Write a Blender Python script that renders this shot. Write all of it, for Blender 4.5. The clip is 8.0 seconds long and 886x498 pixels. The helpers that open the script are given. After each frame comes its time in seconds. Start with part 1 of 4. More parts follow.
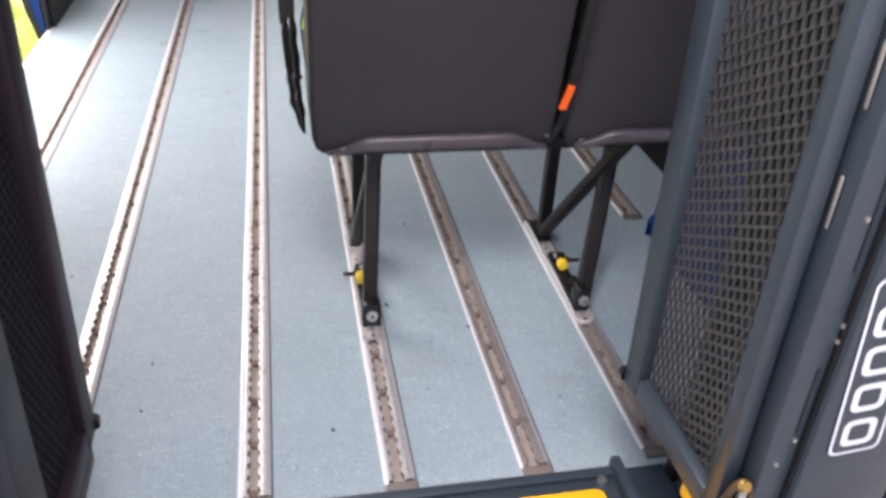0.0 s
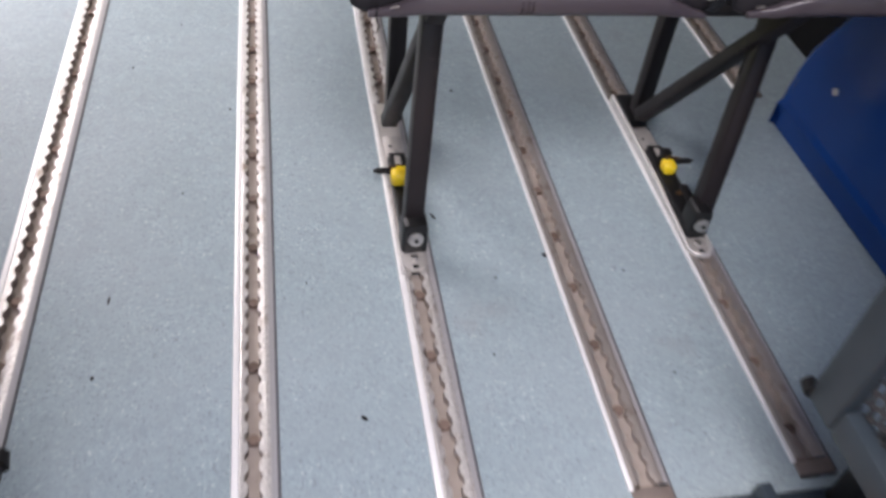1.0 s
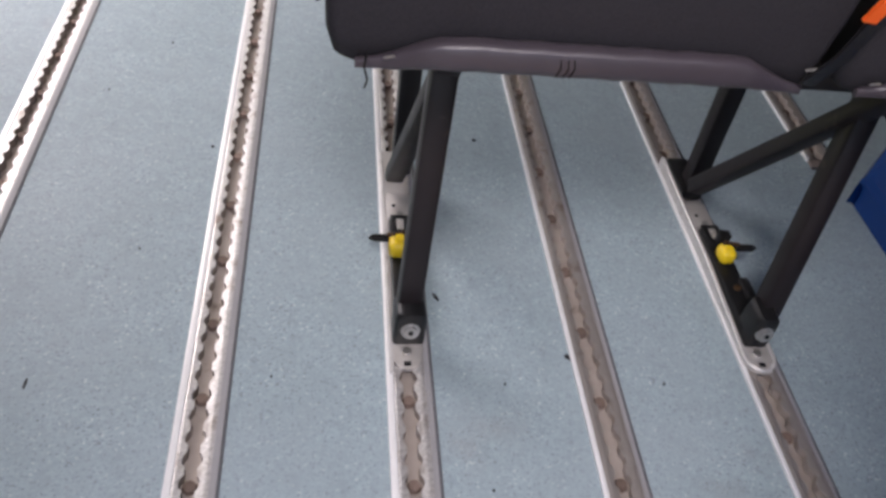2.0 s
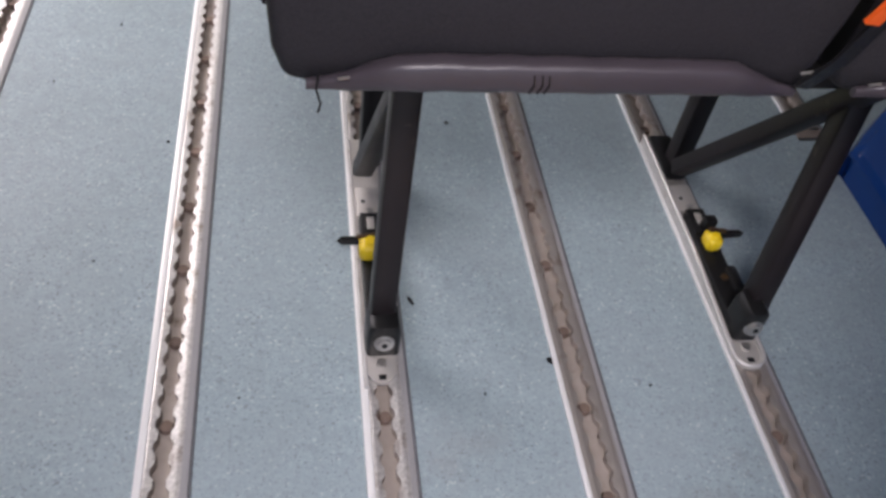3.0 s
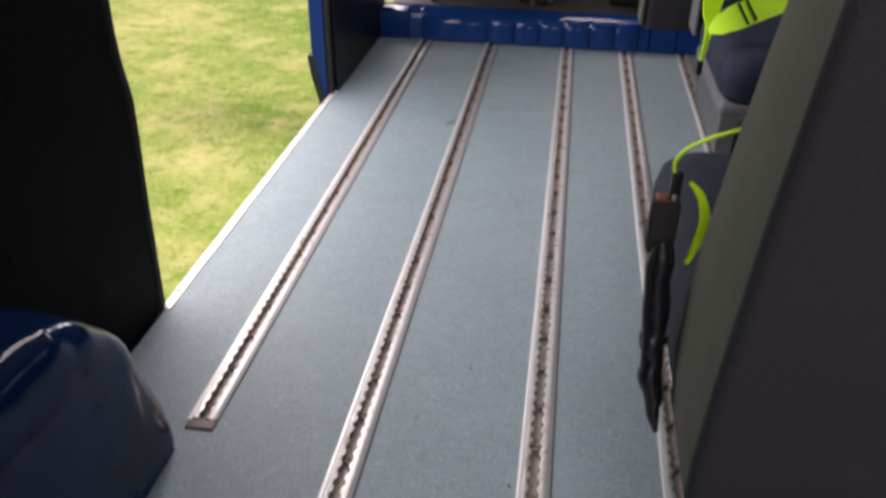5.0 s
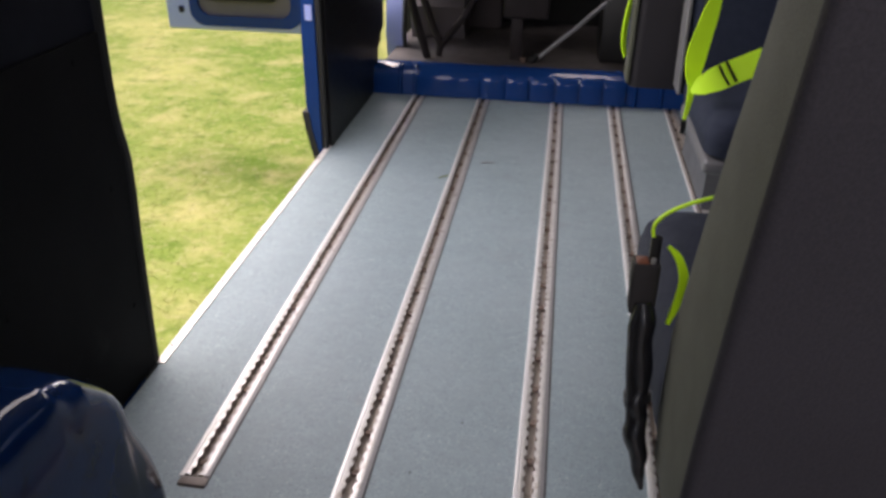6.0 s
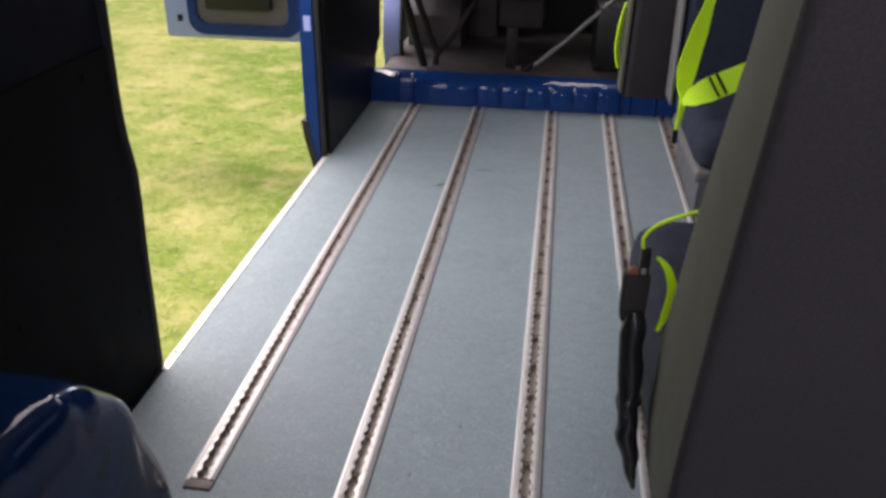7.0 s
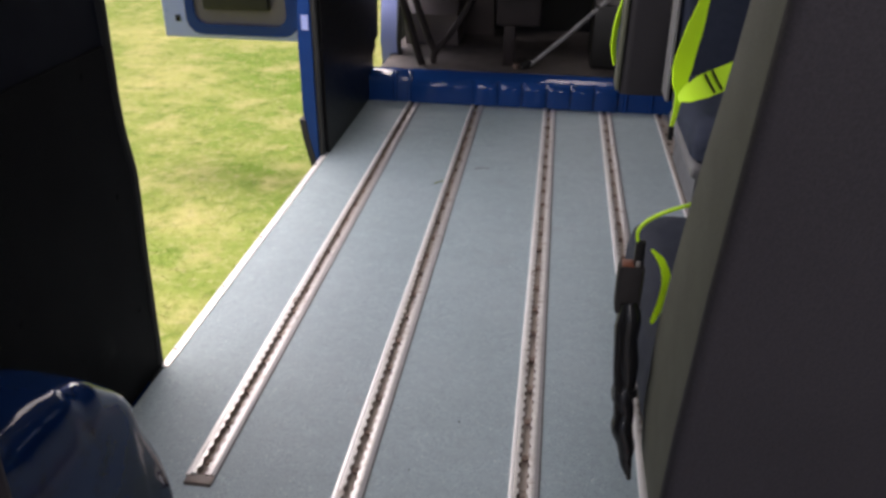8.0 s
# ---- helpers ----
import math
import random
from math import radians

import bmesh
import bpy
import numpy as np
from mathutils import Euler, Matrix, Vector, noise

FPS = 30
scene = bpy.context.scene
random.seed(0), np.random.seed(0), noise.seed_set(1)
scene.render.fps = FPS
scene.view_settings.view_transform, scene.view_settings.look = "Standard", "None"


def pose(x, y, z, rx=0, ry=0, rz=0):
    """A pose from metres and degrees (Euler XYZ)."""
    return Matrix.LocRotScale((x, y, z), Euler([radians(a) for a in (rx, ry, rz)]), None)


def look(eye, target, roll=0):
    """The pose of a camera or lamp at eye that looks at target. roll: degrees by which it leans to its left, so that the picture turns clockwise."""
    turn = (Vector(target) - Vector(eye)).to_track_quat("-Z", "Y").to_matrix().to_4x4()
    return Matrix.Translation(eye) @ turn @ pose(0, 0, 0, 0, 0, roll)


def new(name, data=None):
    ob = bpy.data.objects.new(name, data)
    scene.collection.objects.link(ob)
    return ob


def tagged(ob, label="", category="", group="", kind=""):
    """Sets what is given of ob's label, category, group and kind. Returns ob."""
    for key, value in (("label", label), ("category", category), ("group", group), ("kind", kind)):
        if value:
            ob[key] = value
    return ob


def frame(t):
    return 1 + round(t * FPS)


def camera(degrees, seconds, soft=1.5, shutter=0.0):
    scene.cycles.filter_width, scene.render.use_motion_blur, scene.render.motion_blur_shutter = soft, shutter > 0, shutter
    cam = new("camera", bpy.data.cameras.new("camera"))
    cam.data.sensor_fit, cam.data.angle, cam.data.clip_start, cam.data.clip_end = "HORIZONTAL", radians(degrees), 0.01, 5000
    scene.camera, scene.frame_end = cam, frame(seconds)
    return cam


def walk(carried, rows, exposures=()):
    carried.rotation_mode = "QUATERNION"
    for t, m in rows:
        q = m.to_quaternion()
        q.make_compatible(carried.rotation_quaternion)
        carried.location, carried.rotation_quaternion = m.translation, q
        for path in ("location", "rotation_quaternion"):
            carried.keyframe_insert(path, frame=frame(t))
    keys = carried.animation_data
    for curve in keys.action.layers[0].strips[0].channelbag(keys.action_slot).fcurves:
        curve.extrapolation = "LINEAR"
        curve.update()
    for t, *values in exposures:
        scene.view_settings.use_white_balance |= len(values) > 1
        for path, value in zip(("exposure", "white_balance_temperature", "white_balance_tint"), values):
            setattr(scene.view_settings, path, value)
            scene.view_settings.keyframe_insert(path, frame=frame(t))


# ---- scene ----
# ---------------------------------------------------------------- camera
# seconds, eye in metres, yaw (left), pitch (up), roll in degrees
ROWS = [
    (0.0, 0.0745, -1.1548, 0.9641, -12.80, -32.05, 3.56),
    (0.3, 0.1055, -1.0838, 0.9171, -12.42, -35.48, 3.26),
    (0.5, 0.1024, -0.9853, 0.9006, -12.66, -39.61, 3.72),
    (0.7, 0.0936, -0.8771, 0.8627, -12.86, -42.69, 4.32),
    (1.0, 0.0546, -0.6951, 0.8137, -15.21, -45.34, 7.99),
    (1.2, 0.0664, -0.6100, 0.7872, -14.67, -45.91, 8.63),
    (1.5, 0.0688, -0.5096, 0.7600, -15.32, -46.79, 11.69),
    (1.7, 0.1077, -0.5087, 0.7354, -11.81, -44.64, 9.81),
    (2.8, 0.1350, -0.4169, 0.7340, -14.47, -47.25, 10.80),
    (3.0, 0.1401, -0.4092, 0.7457, -14.93, -48.52, 10.15),
    (3.5, 0.1277, -0.4370, 0.7505, -11.27, -47.62, 6.32),
    (3.8, 0.0971, -0.4374, 0.7865, -5.74, -44.29, 4.01),
    (4.0, 0.0673, -0.4299, 0.8287, -1.56, -40.87, 3.01),
    (4.2, 0.0292, -0.4392, 0.8581, 1.93, -36.59, 2.93),
    (4.5, -0.0079, -0.4403, 0.9054, 6.00, -35.25, 1.64),
    (5.0, -0.0154, -0.4343, 0.9419, 8.46, -31.36, 0.82),
    (5.2, -0.0125, -0.4323, 0.9462, 8.37, -29.95, 0.98),
    (6.3, -0.0079, -0.4626, 0.9760, 7.97, -27.74, 0.82),
    (6.5, -0.0108, -0.4713, 0.9816, 7.81, -27.64, 1.11),
    (7.0, -0.0082, -0.4812, 0.9913, 7.71, -27.58, 0.87),
    (7.5, -0.0097, -0.4887, 0.9979, 7.53, -27.70, 0.94),
    (8.0, -0.0046, -0.4920, 0.9909, 7.62, -27.62, 0.63),
]


def view(x, y, z, yaw, pitch, roll):
    return pose(x, y, z, 90 + pitch, 0, yaw) @ pose(0, 0, 0, 0, 0, roll)


cam = camera(58.06, 8.0, soft=3.1, shutter=0.4)
walk(cam, [(t, view(x, y, z, yaw, pitch, roll)) for t, x, y, z, yaw, pitch, roll in ROWS],
     exposures=[(0.0, 1.80, 7050, 22), (0.5, 1.74, 7050, 22), (1.0, 1.57, 7050, 22), (1.5, 1.39, 7050, 22), (3.5, 1.29, 7050, 22), (4.0, 1.23, 7050, 22), (4.5, 0.80, 7050, 22), (5.2, 0.59, 7050, 22), (8.0, 0.54, 7050, 22)])

# ---------------------------------------------------------------- light
world = bpy.data.worlds.new("overcast_sky")
scene.world = world
world.use_nodes = True
wn = world.node_tree
wn.nodes.clear()
sky = wn.nodes.new("ShaderNodeTexSky")
sky.sky_type = "NISHITA"
sky.sun_disc = False
sky.sun_elevation = radians(72)
sky.sun_rotation = radians(-28)
sky.dust_density = 4.0
sky_bg = wn.nodes.new("ShaderNodeBackground")
sky_bg.inputs["Strength"].default_value = 0.15
sky_out = wn.nodes.new("ShaderNodeOutputWorld")
wn.links.new(sky.outputs[0], sky_bg.inputs["Color"])
wn.links.new(sky_bg.outputs[0], sky_out.inputs["Surface"])

sun = new("sun", bpy.data.lights.new("sun", "SUN"))
sun.data.energy = 3.4
sun.data.angle = radians(30)
sun.data.color = (1.0, 0.97, 0.92)
sun.matrix_world = look((-1.6, 3, 24), (0, 0, 0))


def sky_lamp(name, at, aim, wide, high, watts, spread=180):
    """An added area lamp that stands in for sky light at an opening of the vehicle."""
    lamp = new(name, bpy.data.lights.new(name, "AREA"))
    lamp.data.shape = "RECTANGLE"
    lamp.data.size, lamp.data.size_y, lamp.data.energy = wide, high, watts
    lamp.data.color = (0.96, 0.98, 1.0)
    lamp.data.spread = radians(spread)
    lamp.matrix_world = look(at, aim)


sky_lamp("side_door_daylight", (-0.80, 1.40, 1.08), (0.6, 1.62, 0.2), 1.10, 0.68, 10.6)
sky_lamp("rear_door_daylight", (0.20, -0.85, 1.62), (0.75, 0.45, 0.0), 0.7, 0.5, 3.9, 105)
# added to brighten the far floor; the windscreen is out of view
sky_lamp("windscreen_fill", (-0.15, 3.62, 1.42), (-0.1, 2.0, 0.0), 0.9, 0.4, 6)
sky_lamp("front_door_daylight", (-0.86, 3.14, 0.80), (0.1, 2.3, 0.0), 0.42, 0.7, 11)


# ---------------------------------------------------------------- materials
def mat(name, a, b=None, rough=0.5, metal=0.0, scale=20.0, detail=6.0, fine=200.0, bump=0.05, fine_bump=0.0,
        wear=None, wear_scale=6.0, wear_at=0.62, rough_var=0.1, coat=0.0, random_tint=0.0, spec=0.5, grain=0.0):
    """A principled surface: two tones by a coarse noise, fine grain, and worn or dirty patches."""
    m = bpy.data.materials.new(name)
    m.use_nodes = True
    nt = m.node_tree
    n = nt.nodes
    bs = n["Principled BSDF"]
    co = n.new("ShaderNodeTexCoord")
    b = b or tuple(c * 0.8 for c in a)
    n1 = n.new("ShaderNodeTexNoise")
    n1.inputs["Scale"].default_value = scale
    n1.inputs["Detail"].default_value = detail
    nt.links.new(co.outputs["Object"], n1.inputs["Vector"])
    mix = n.new("ShaderNodeMix")
    mix.data_type = "RGBA"
    mix.inputs["A"].default_value = (*a, 1)
    mix.inputs["B"].default_value = (*b, 1)
    nt.links.new(n1.outputs[0], mix.inputs["Factor"])
    col = mix.outputs["Result"]
    n2 = n.new("ShaderNodeTexNoise")
    n2.inputs["Scale"].default_value = fine
    n2.inputs["Detail"].default_value = 2.0
    nt.links.new(co.outputs["Object"], n2.inputs["Vector"])
    if wear:
        n3 = n.new("ShaderNodeTexNoise")
        n3.inputs["Scale"].default_value = wear_scale
        n3.inputs["Detail"].default_value = 8.0
        n3.inputs["Roughness"].default_value = 0.7
        nt.links.new(co.outputs["Object"], n3.inputs["Vector"])
        r = n.new("ShaderNodeMapRange")
        r.inputs["From Min"].default_value = wear_at
        r.inputs["From Max"].default_value = wear_at + 0.12
        nt.links.new(n3.outputs[0], r.inputs["Value"])
        mw = n.new("ShaderNodeMix")
        mw.data_type = "RGBA"
        nt.links.new(r.outputs[0], mw.inputs["Factor"])
        nt.links.new(col, mw.inputs["A"])
        mw.inputs["B"].default_value = (*wear, 1)
        col = mw.outputs["Result"]
    if grain:
        gm = n.new("ShaderNodeMapRange")
        gm.inputs["From Min"].default_value = 0.3
        gm.inputs["From Max"].default_value = 0.7
        gm.inputs["To Min"].default_value = 1 - grain
        gm.inputs["To Max"].default_value = 1 + grain
        nt.links.new(n2.outputs[0], gm.inputs["Value"])
        gh = n.new("ShaderNodeHueSaturation")
        nt.links.new(gm.outputs[0], gh.inputs["Value"])
        nt.links.new(col, gh.inputs["Color"])
        col = gh.outputs[0]
    if random_tint:
        oi = n.new("ShaderNodeObjectInfo")
        hs = n.new("ShaderNodeHueSaturation")
        mr = n.new("ShaderNodeMapRange")
        mr.inputs["To Min"].default_value = 1 - random_tint
        mr.inputs["To Max"].default_value = 1 + random_tint
        nt.links.new(oi.outputs["Random"], mr.inputs["Value"])
        nt.links.new(mr.outputs[0], hs.inputs["Value"])
        nt.links.new(col, hs.inputs["Color"])
        col = hs.outputs[0]
    nt.links.new(col, bs.inputs["Base Color"])
    rr = n.new("ShaderNodeMapRange")
    rr.inputs["To Min"].default_value = max(0.02, rough - rough_var)
    rr.inputs["To Max"].default_value = min(1.0, rough + rough_var)
    nt.links.new(n1.outputs[0], rr.inputs["Value"])
    nt.links.new(rr.outputs[0], bs.inputs["Roughness"])
    bs.inputs["Metallic"].default_value = metal
    bs.inputs["Specular IOR Level"].default_value = spec
    bs.inputs["Coat Weight"].default_value = coat
    bs.inputs["Coat Roughness"].default_value = 0.08
    last = None
    for tex, strength, dist in ((n1, bump, 0.01), (n2, fine_bump, 0.002)):
        if strength:
            bp = n.new("ShaderNodeBump")
            bp.inputs["Strength"].default_value = strength
            bp.inputs["Distance"].default_value = dist
            nt.links.new(tex.outputs[0], bp.inputs["Height"])
            if last:
                nt.links.new(last.outputs[0], bp.inputs["Normal"])
            last = bp
    if last:
        nt.links.new(last.outputs[0], bs.inputs["Normal"])
    return m


def speckle_floor(name):
    """Blue-grey safety vinyl: fine light and dark flecks, a faint weave and scuffed dirt."""
    m = bpy.data.materials.new(name)
    m.use_nodes = True
    nt = m.node_tree
    n = nt.nodes
    bs = n["Principled BSDF"]
    co = n.new("ShaderNodeTexCoord")

    def tex(scale, detail=3.0, rough=0.6):
        t = n.new("ShaderNodeTexNoise")
        t.inputs["Scale"].default_value = scale
        t.inputs["Detail"].default_value = detail
        t.inputs["Roughness"].default_value = rough
        nt.links.new(co.outputs["Object"], t.inputs["Vector"])
        return t

    def band_of(socket, lo, hi):
        r = n.new("ShaderNodeMapRange")
        r.inputs["From Min"].default_value = lo
        r.inputs["From Max"].default_value = hi
        nt.links.new(socket, r.inputs["Value"])
        return r.outputs[0]

    def band(t, lo, hi, most=1.0):
        r = n.new("ShaderNodeMapRange")
        r.inputs["To Max"].default_value = most
        r.inputs["From Min"].default_value = lo
        r.inputs["From Max"].default_value = hi
        nt.links.new(t.outputs[0], r.inputs["Value"])
        return r.outputs[0]

    def blend(fac, a, b):
        x = n.new("ShaderNodeMix")
        x.data_type = "RGBA"
        nt.links.new(fac, x.inputs["Factor"])
        for s, v in (("A", a), ("B", b)):
            if isinstance(v, tuple):
                x.inputs[s].default_value = (*v, 1)
            else:
                nt.links.new(v, x.inputs[s])
        return x.outputs["Result"]

    fine = tex(120, 5.0, 0.8)
    cell = n.new("ShaderNodeTexVoronoi")
    cell.inputs["Scale"].default_value = 360
    nt.links.new(co.outputs["Object"], cell.inputs["Vector"])
    grey = n.new("ShaderNodeSeparateColor")
    nt.links.new(cell.outputs["Color"], grey.inputs[0])
    both = n.new("ShaderNodeMath")
    both.operation = "MULTIPLY_ADD"
    both.inputs[1].default_value = 0.85
    nt.links.new(grey.outputs[0], both.inputs[0])
    nt.links.new(band(fine, 0.30, 0.70), both.inputs[2])
    col = blend(band(both, 0.0, 1.85), (0.217, 0.287, 0.307), (0.340, 0.417, 0.442))
    dark = tex(310, 2.0)
    col = blend(band(dark, 0.60, 0.68), col, (0.102, 0.125, 0.136))
    col = blend(band_of(grey.outputs[1], 0.965, 0.985), col, (0.43, 0.485, 0.495))
    col = blend(band_of(grey.outputs[2], 0.95, 0.99), col, (0.195, 0.235, 0.250))
    mottle = tex(38, 4.0, 0.75)
    col = blend(band(mottle, 0.50, 0.80), col, (0.215, 0.272, 0.290))
    pale = tex(210, 2.0)
    col = blend(band(pale, 0.64, 0.72), col, (0.41, 0.475, 0.488))
    cloud = tex(13.0, 4.0, 0.6)
    col = blend(band(cloud, 0.36, 0.66, 0.45), col, (0.225, 0.285, 0.298))
    scuff = tex(3.2, 5.0, 0.7)
    col = blend(band(scuff, 0.45, 0.70, 0.35), col, (0.345, 0.405, 0.432))
    dirt = tex(5.0, 8.0, 0.65)
    col = blend(band(dirt, 0.60, 0.95), col, (0.24, 0.245, 0.24))
    nt.links.new(col, bs.inputs["Base Color"])
    rr = n.new("ShaderNodeMapRange")
    rr.inputs["To Min"].default_value = 0.46
    rr.inputs["To Max"].default_value = 0.60
    nt.links.new(dirt.outputs[0], rr.inputs["Value"])
    nt.links.new(rr.outputs[0], bs.inputs["Roughness"])
    bs.inputs["Specular IOR Level"].default_value = 0.32
    bp = n.new("ShaderNodeBump")
    bp.inputs["Strength"].default_value = 0.08
    bp.inputs["Distance"].default_value = 0.001
    nt.links.new(fine.outputs[0], bp.inputs["Height"])
    nt.links.new(bp.outputs[0], bs.inputs["Normal"])
    return m


M_FLOOR = speckle_floor("blue_grey_safety_vinyl")
M_ALU = mat("worn_aluminium", (0.70, 0.68, 0.66), (0.52, 0.50, 0.475), rough=0.48, metal=0.75, scale=35, bump=0.05,
            fine=260, fine_bump=0.15, grain=0.18, wear=(0.34, 0.285, 0.245), wear_scale=26, wear_at=0.55)
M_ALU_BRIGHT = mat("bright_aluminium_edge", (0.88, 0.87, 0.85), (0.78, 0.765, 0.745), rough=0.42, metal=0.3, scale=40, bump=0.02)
M_ALU_DULL = mat("dirty_aluminium", (0.50, 0.46, 0.42), (0.36, 0.32, 0.29), rough=0.45, metal=0.7, scale=35, bump=0.06,
                 fine=500, fine_bump=0.1, wear=(0.22, 0.16, 0.12), wear_scale=12, wear_at=0.56)
M_ENDCAP = mat("brown_grey_end_piece", (0.24, 0.20, 0.175), (0.16, 0.13, 0.115), rough=0.55, metal=0.3, scale=60, bump=0.06)
# slot's left wall: grime, and the slot's shade as a darker colour
M_SLOT_SHADE = mat("shaded_grimy_slot_side", (0.27, 0.225, 0.195), (0.15, 0.12, 0.10), rough=0.6, metal=0.3, scale=45, bump=0.1,
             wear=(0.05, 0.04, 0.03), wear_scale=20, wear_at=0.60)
# greyer aluminium: shade on the rails' right bevel put into colour
M_BEVEL_SHADE = mat("shaded_aluminium_bevel", (0.46, 0.45, 0.45), (0.37, 0.36, 0.36), rough=0.5, metal=0.3, scale=30, bump=0.04)
M_EDGE_SHADOW = mat("dark_edge_shadow", (0.075, 0.075, 0.08), (0.11, 0.11, 0.115), rough=0.8, scale=60)
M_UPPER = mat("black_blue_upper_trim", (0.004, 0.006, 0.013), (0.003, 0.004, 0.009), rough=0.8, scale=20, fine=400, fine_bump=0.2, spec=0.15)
M_SLOT = mat("dirty_aluminium_slot", (0.47, 0.41, 0.37), (0.29, 0.245, 0.21), rough=0.6, metal=0.3, scale=45, bump=0.1,
             wear=(0.10, 0.07, 0.05), wear_scale=20, wear_at=0.58)
M_RUST = mat("rusty_screw", (0.25, 0.175, 0.14), (0.13, 0.095, 0.078), rough=0.75, metal=0.3, scale=300, bump=0.2, random_tint=0.35)
M_STEEL = mat("zinc_steel", (0.55, 0.54, 0.52), (0.40, 0.39, 0.37), rough=0.35, metal=0.9, scale=60, wear=(0.28, 0.25, 0.22), wear_scale=30)
M_PLATE = mat("brushed_foot_plate", (0.62, 0.59, 0.55), (0.50, 0.47, 0.44), rough=0.45, metal=0.55, scale=50, fine=400, fine_bump=0.1)
M_RIM = mat("pale_worn_rim", (0.62, 0.60, 0.575), (0.46, 0.44, 0.415), rough=0.45, metal=0.35, scale=60, wear=(0.32, 0.28, 0.24), wear_scale=40, wear_at=0.58)
M_LEG = mat("black_painted_steel", (0.0165, 0.0122, 0.0132), (0.0105, 0.0078, 0.0085), spec=0.3, rough=0.45, scale=18, fine=300, fine_bump=0.08,
            wear=(0.09, 0.068, 0.056), wear_scale=22, wear_at=0.66)
M_BLACK = mat("black_plastic", (0.007, 0.007, 0.0075), (0.012, 0.012, 0.0125), rough=0.4, scale=60, bump=0.03, spec=0.3)
M_BUCKLE = mat("brown_black_plastic", (0.020, 0.017, 0.017), (0.013, 0.011, 0.011), rough=0.6, scale=60, bump=0.03, fine=500, fine_bump=0.1)
M_BUTTON = mat("worn_orange_plastic", (0.22, 0.07, 0.03), (0.12, 0.035, 0.018), rough=0.5, scale=120, bump=0.05)
M_WEB = mat("black_webbing", (0.008, 0.008, 0.009), (0.016, 0.016, 0.017), rough=0.22, scale=120, fine=700, fine_bump=0.3)
M_VINYL = mat("charcoal_vinyl", (0.0330, 0.0308, 0.0352), (0.0262, 0.0245, 0.0280), spec=0.10, rough=0.6, scale=7, fine=420, fine_bump=0.25, grain=0.12, bump=0.04,
              wear=(0.039, 0.037, 0.041), wear_scale=4, wear_at=0.64)
M_SIDE = mat("grey_seat_side_cloth", (0.085, 0.088, 0.064), (0.068, 0.071, 0.051), rough=0.8, scale=25, fine=420, fine_bump=0.2, grain=0.14)
M_LIP = mat("glossy_plum_vinyl", (0.055, 0.045, 0.054), (0.043, 0.036, 0.043), rough=0.33, scale=30, bump=0.06, fine=800, fine_bump=0.15)
M_NAVY = mat("navy_seat_cloth", (0.010, 0.018, 0.042), (0.007, 0.012, 0.030), rough=0.85, scale=60, fine=1200, fine_bump=0.4)
M_NAVY2 = mat("blue_cushion_cloth", (0.006, 0.013, 0.034), (0.004, 0.010, 0.026), rough=0.85, scale=60, fine=1200, fine_bump=0.4)
M_LIME = mat("lime_seatbelt", (0.60, 1.0, 0.012), (0.55, 0.96, 0.010), rough=0.55, scale=60, fine=900, fine_bump=0.25)
M_YELLOW = mat("yellow_plastic", (0.80, 0.56, 0.015), (0.70, 0.48, 0.012), rough=0.4, scale=80)
M_STICKER = mat("yellow_sticker", (0.78, 0.40, 0.012), (0.70, 0.35, 0.010), rough=0.4, scale=12, wear=(0.42, 0.29, 0.06), wear_scale=14, wear_at=0.56)
M_RED = mat("red_print", (0.55, 0.02, 0.03), (0.50, 0.018, 0.025), rough=0.4, scale=20)
M_WHITE = mat("white_print", (0.80, 0.80, 0.80), (0.74, 0.74, 0.74), rough=0.5, scale=30)
M_ORANGE = mat("orange_fabric_tab", (0.90, 0.13, 0.015), (0.80, 0.10, 0.01), rough=0.6, scale=40, fine=600, fine_bump=0.2)
M_BLUE = mat("gloss_blue_paint", (0.0064, 0.043, 0.182), (0.005, 0.033, 0.145), rough=0.11, scale=14, bump=0.12, coat=0.0, spec=0.22,
             wear=(0.010, 0.034, 0.14), wear_scale=6, wear_at=0.66, rough_var=0.05)
# blue paint with near-black patches: the left arch's shade put into colour
M_BLUE_SHADE = mat("shaded_gloss_blue_paint", (0.0045, 0.026, 0.105), (0.003, 0.014, 0.055), rough=0.10, scale=5, bump=0.12, coat=0.0, spec=0.30,
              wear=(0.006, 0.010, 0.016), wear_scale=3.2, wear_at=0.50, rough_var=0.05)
M_PALE = mat("pale_blue_paint", (0.36, 0.42, 0.76), (0.32, 0.38, 0.70), rough=0.3, scale=10, coat=0.4, bump=0.02)
M_LIFT = mat("slate_lift_paint", (0.034, 0.048, 0.060), (0.027, 0.038, 0.048), rough=0.38, scale=16, fine=350, fine_bump=0.08,
             wear=(0.13, 0.14, 0.15), wear_scale=10, wear_at=0.70)
# darker copies of lift paint and mesh: the left gate's shade in colour
M_LIFT_HALF_SHADE = mat("half_shaded_slate_paint", (0.022, 0.029, 0.036), (0.015, 0.020, 0.025), rough=0.5, spec=0.3, scale=16, fine=350, fine_bump=0.08)
M_LIFT_SHADE = mat("shaded_lift_paint", (0.021, 0.0135, 0.019), (0.015, 0.0095, 0.0135), spec=0.18, rough=0.45, scale=16, fine=350, fine_bump=0.08,
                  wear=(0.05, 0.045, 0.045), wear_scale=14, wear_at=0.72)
M_MESH = mat("galvanised_mesh", (0.098, 0.097, 0.097), (0.058, 0.058, 0.059), rough=0.5, metal=0.4, scale=40, wear=(0.15, 0.10, 0.07), wear_scale=25)
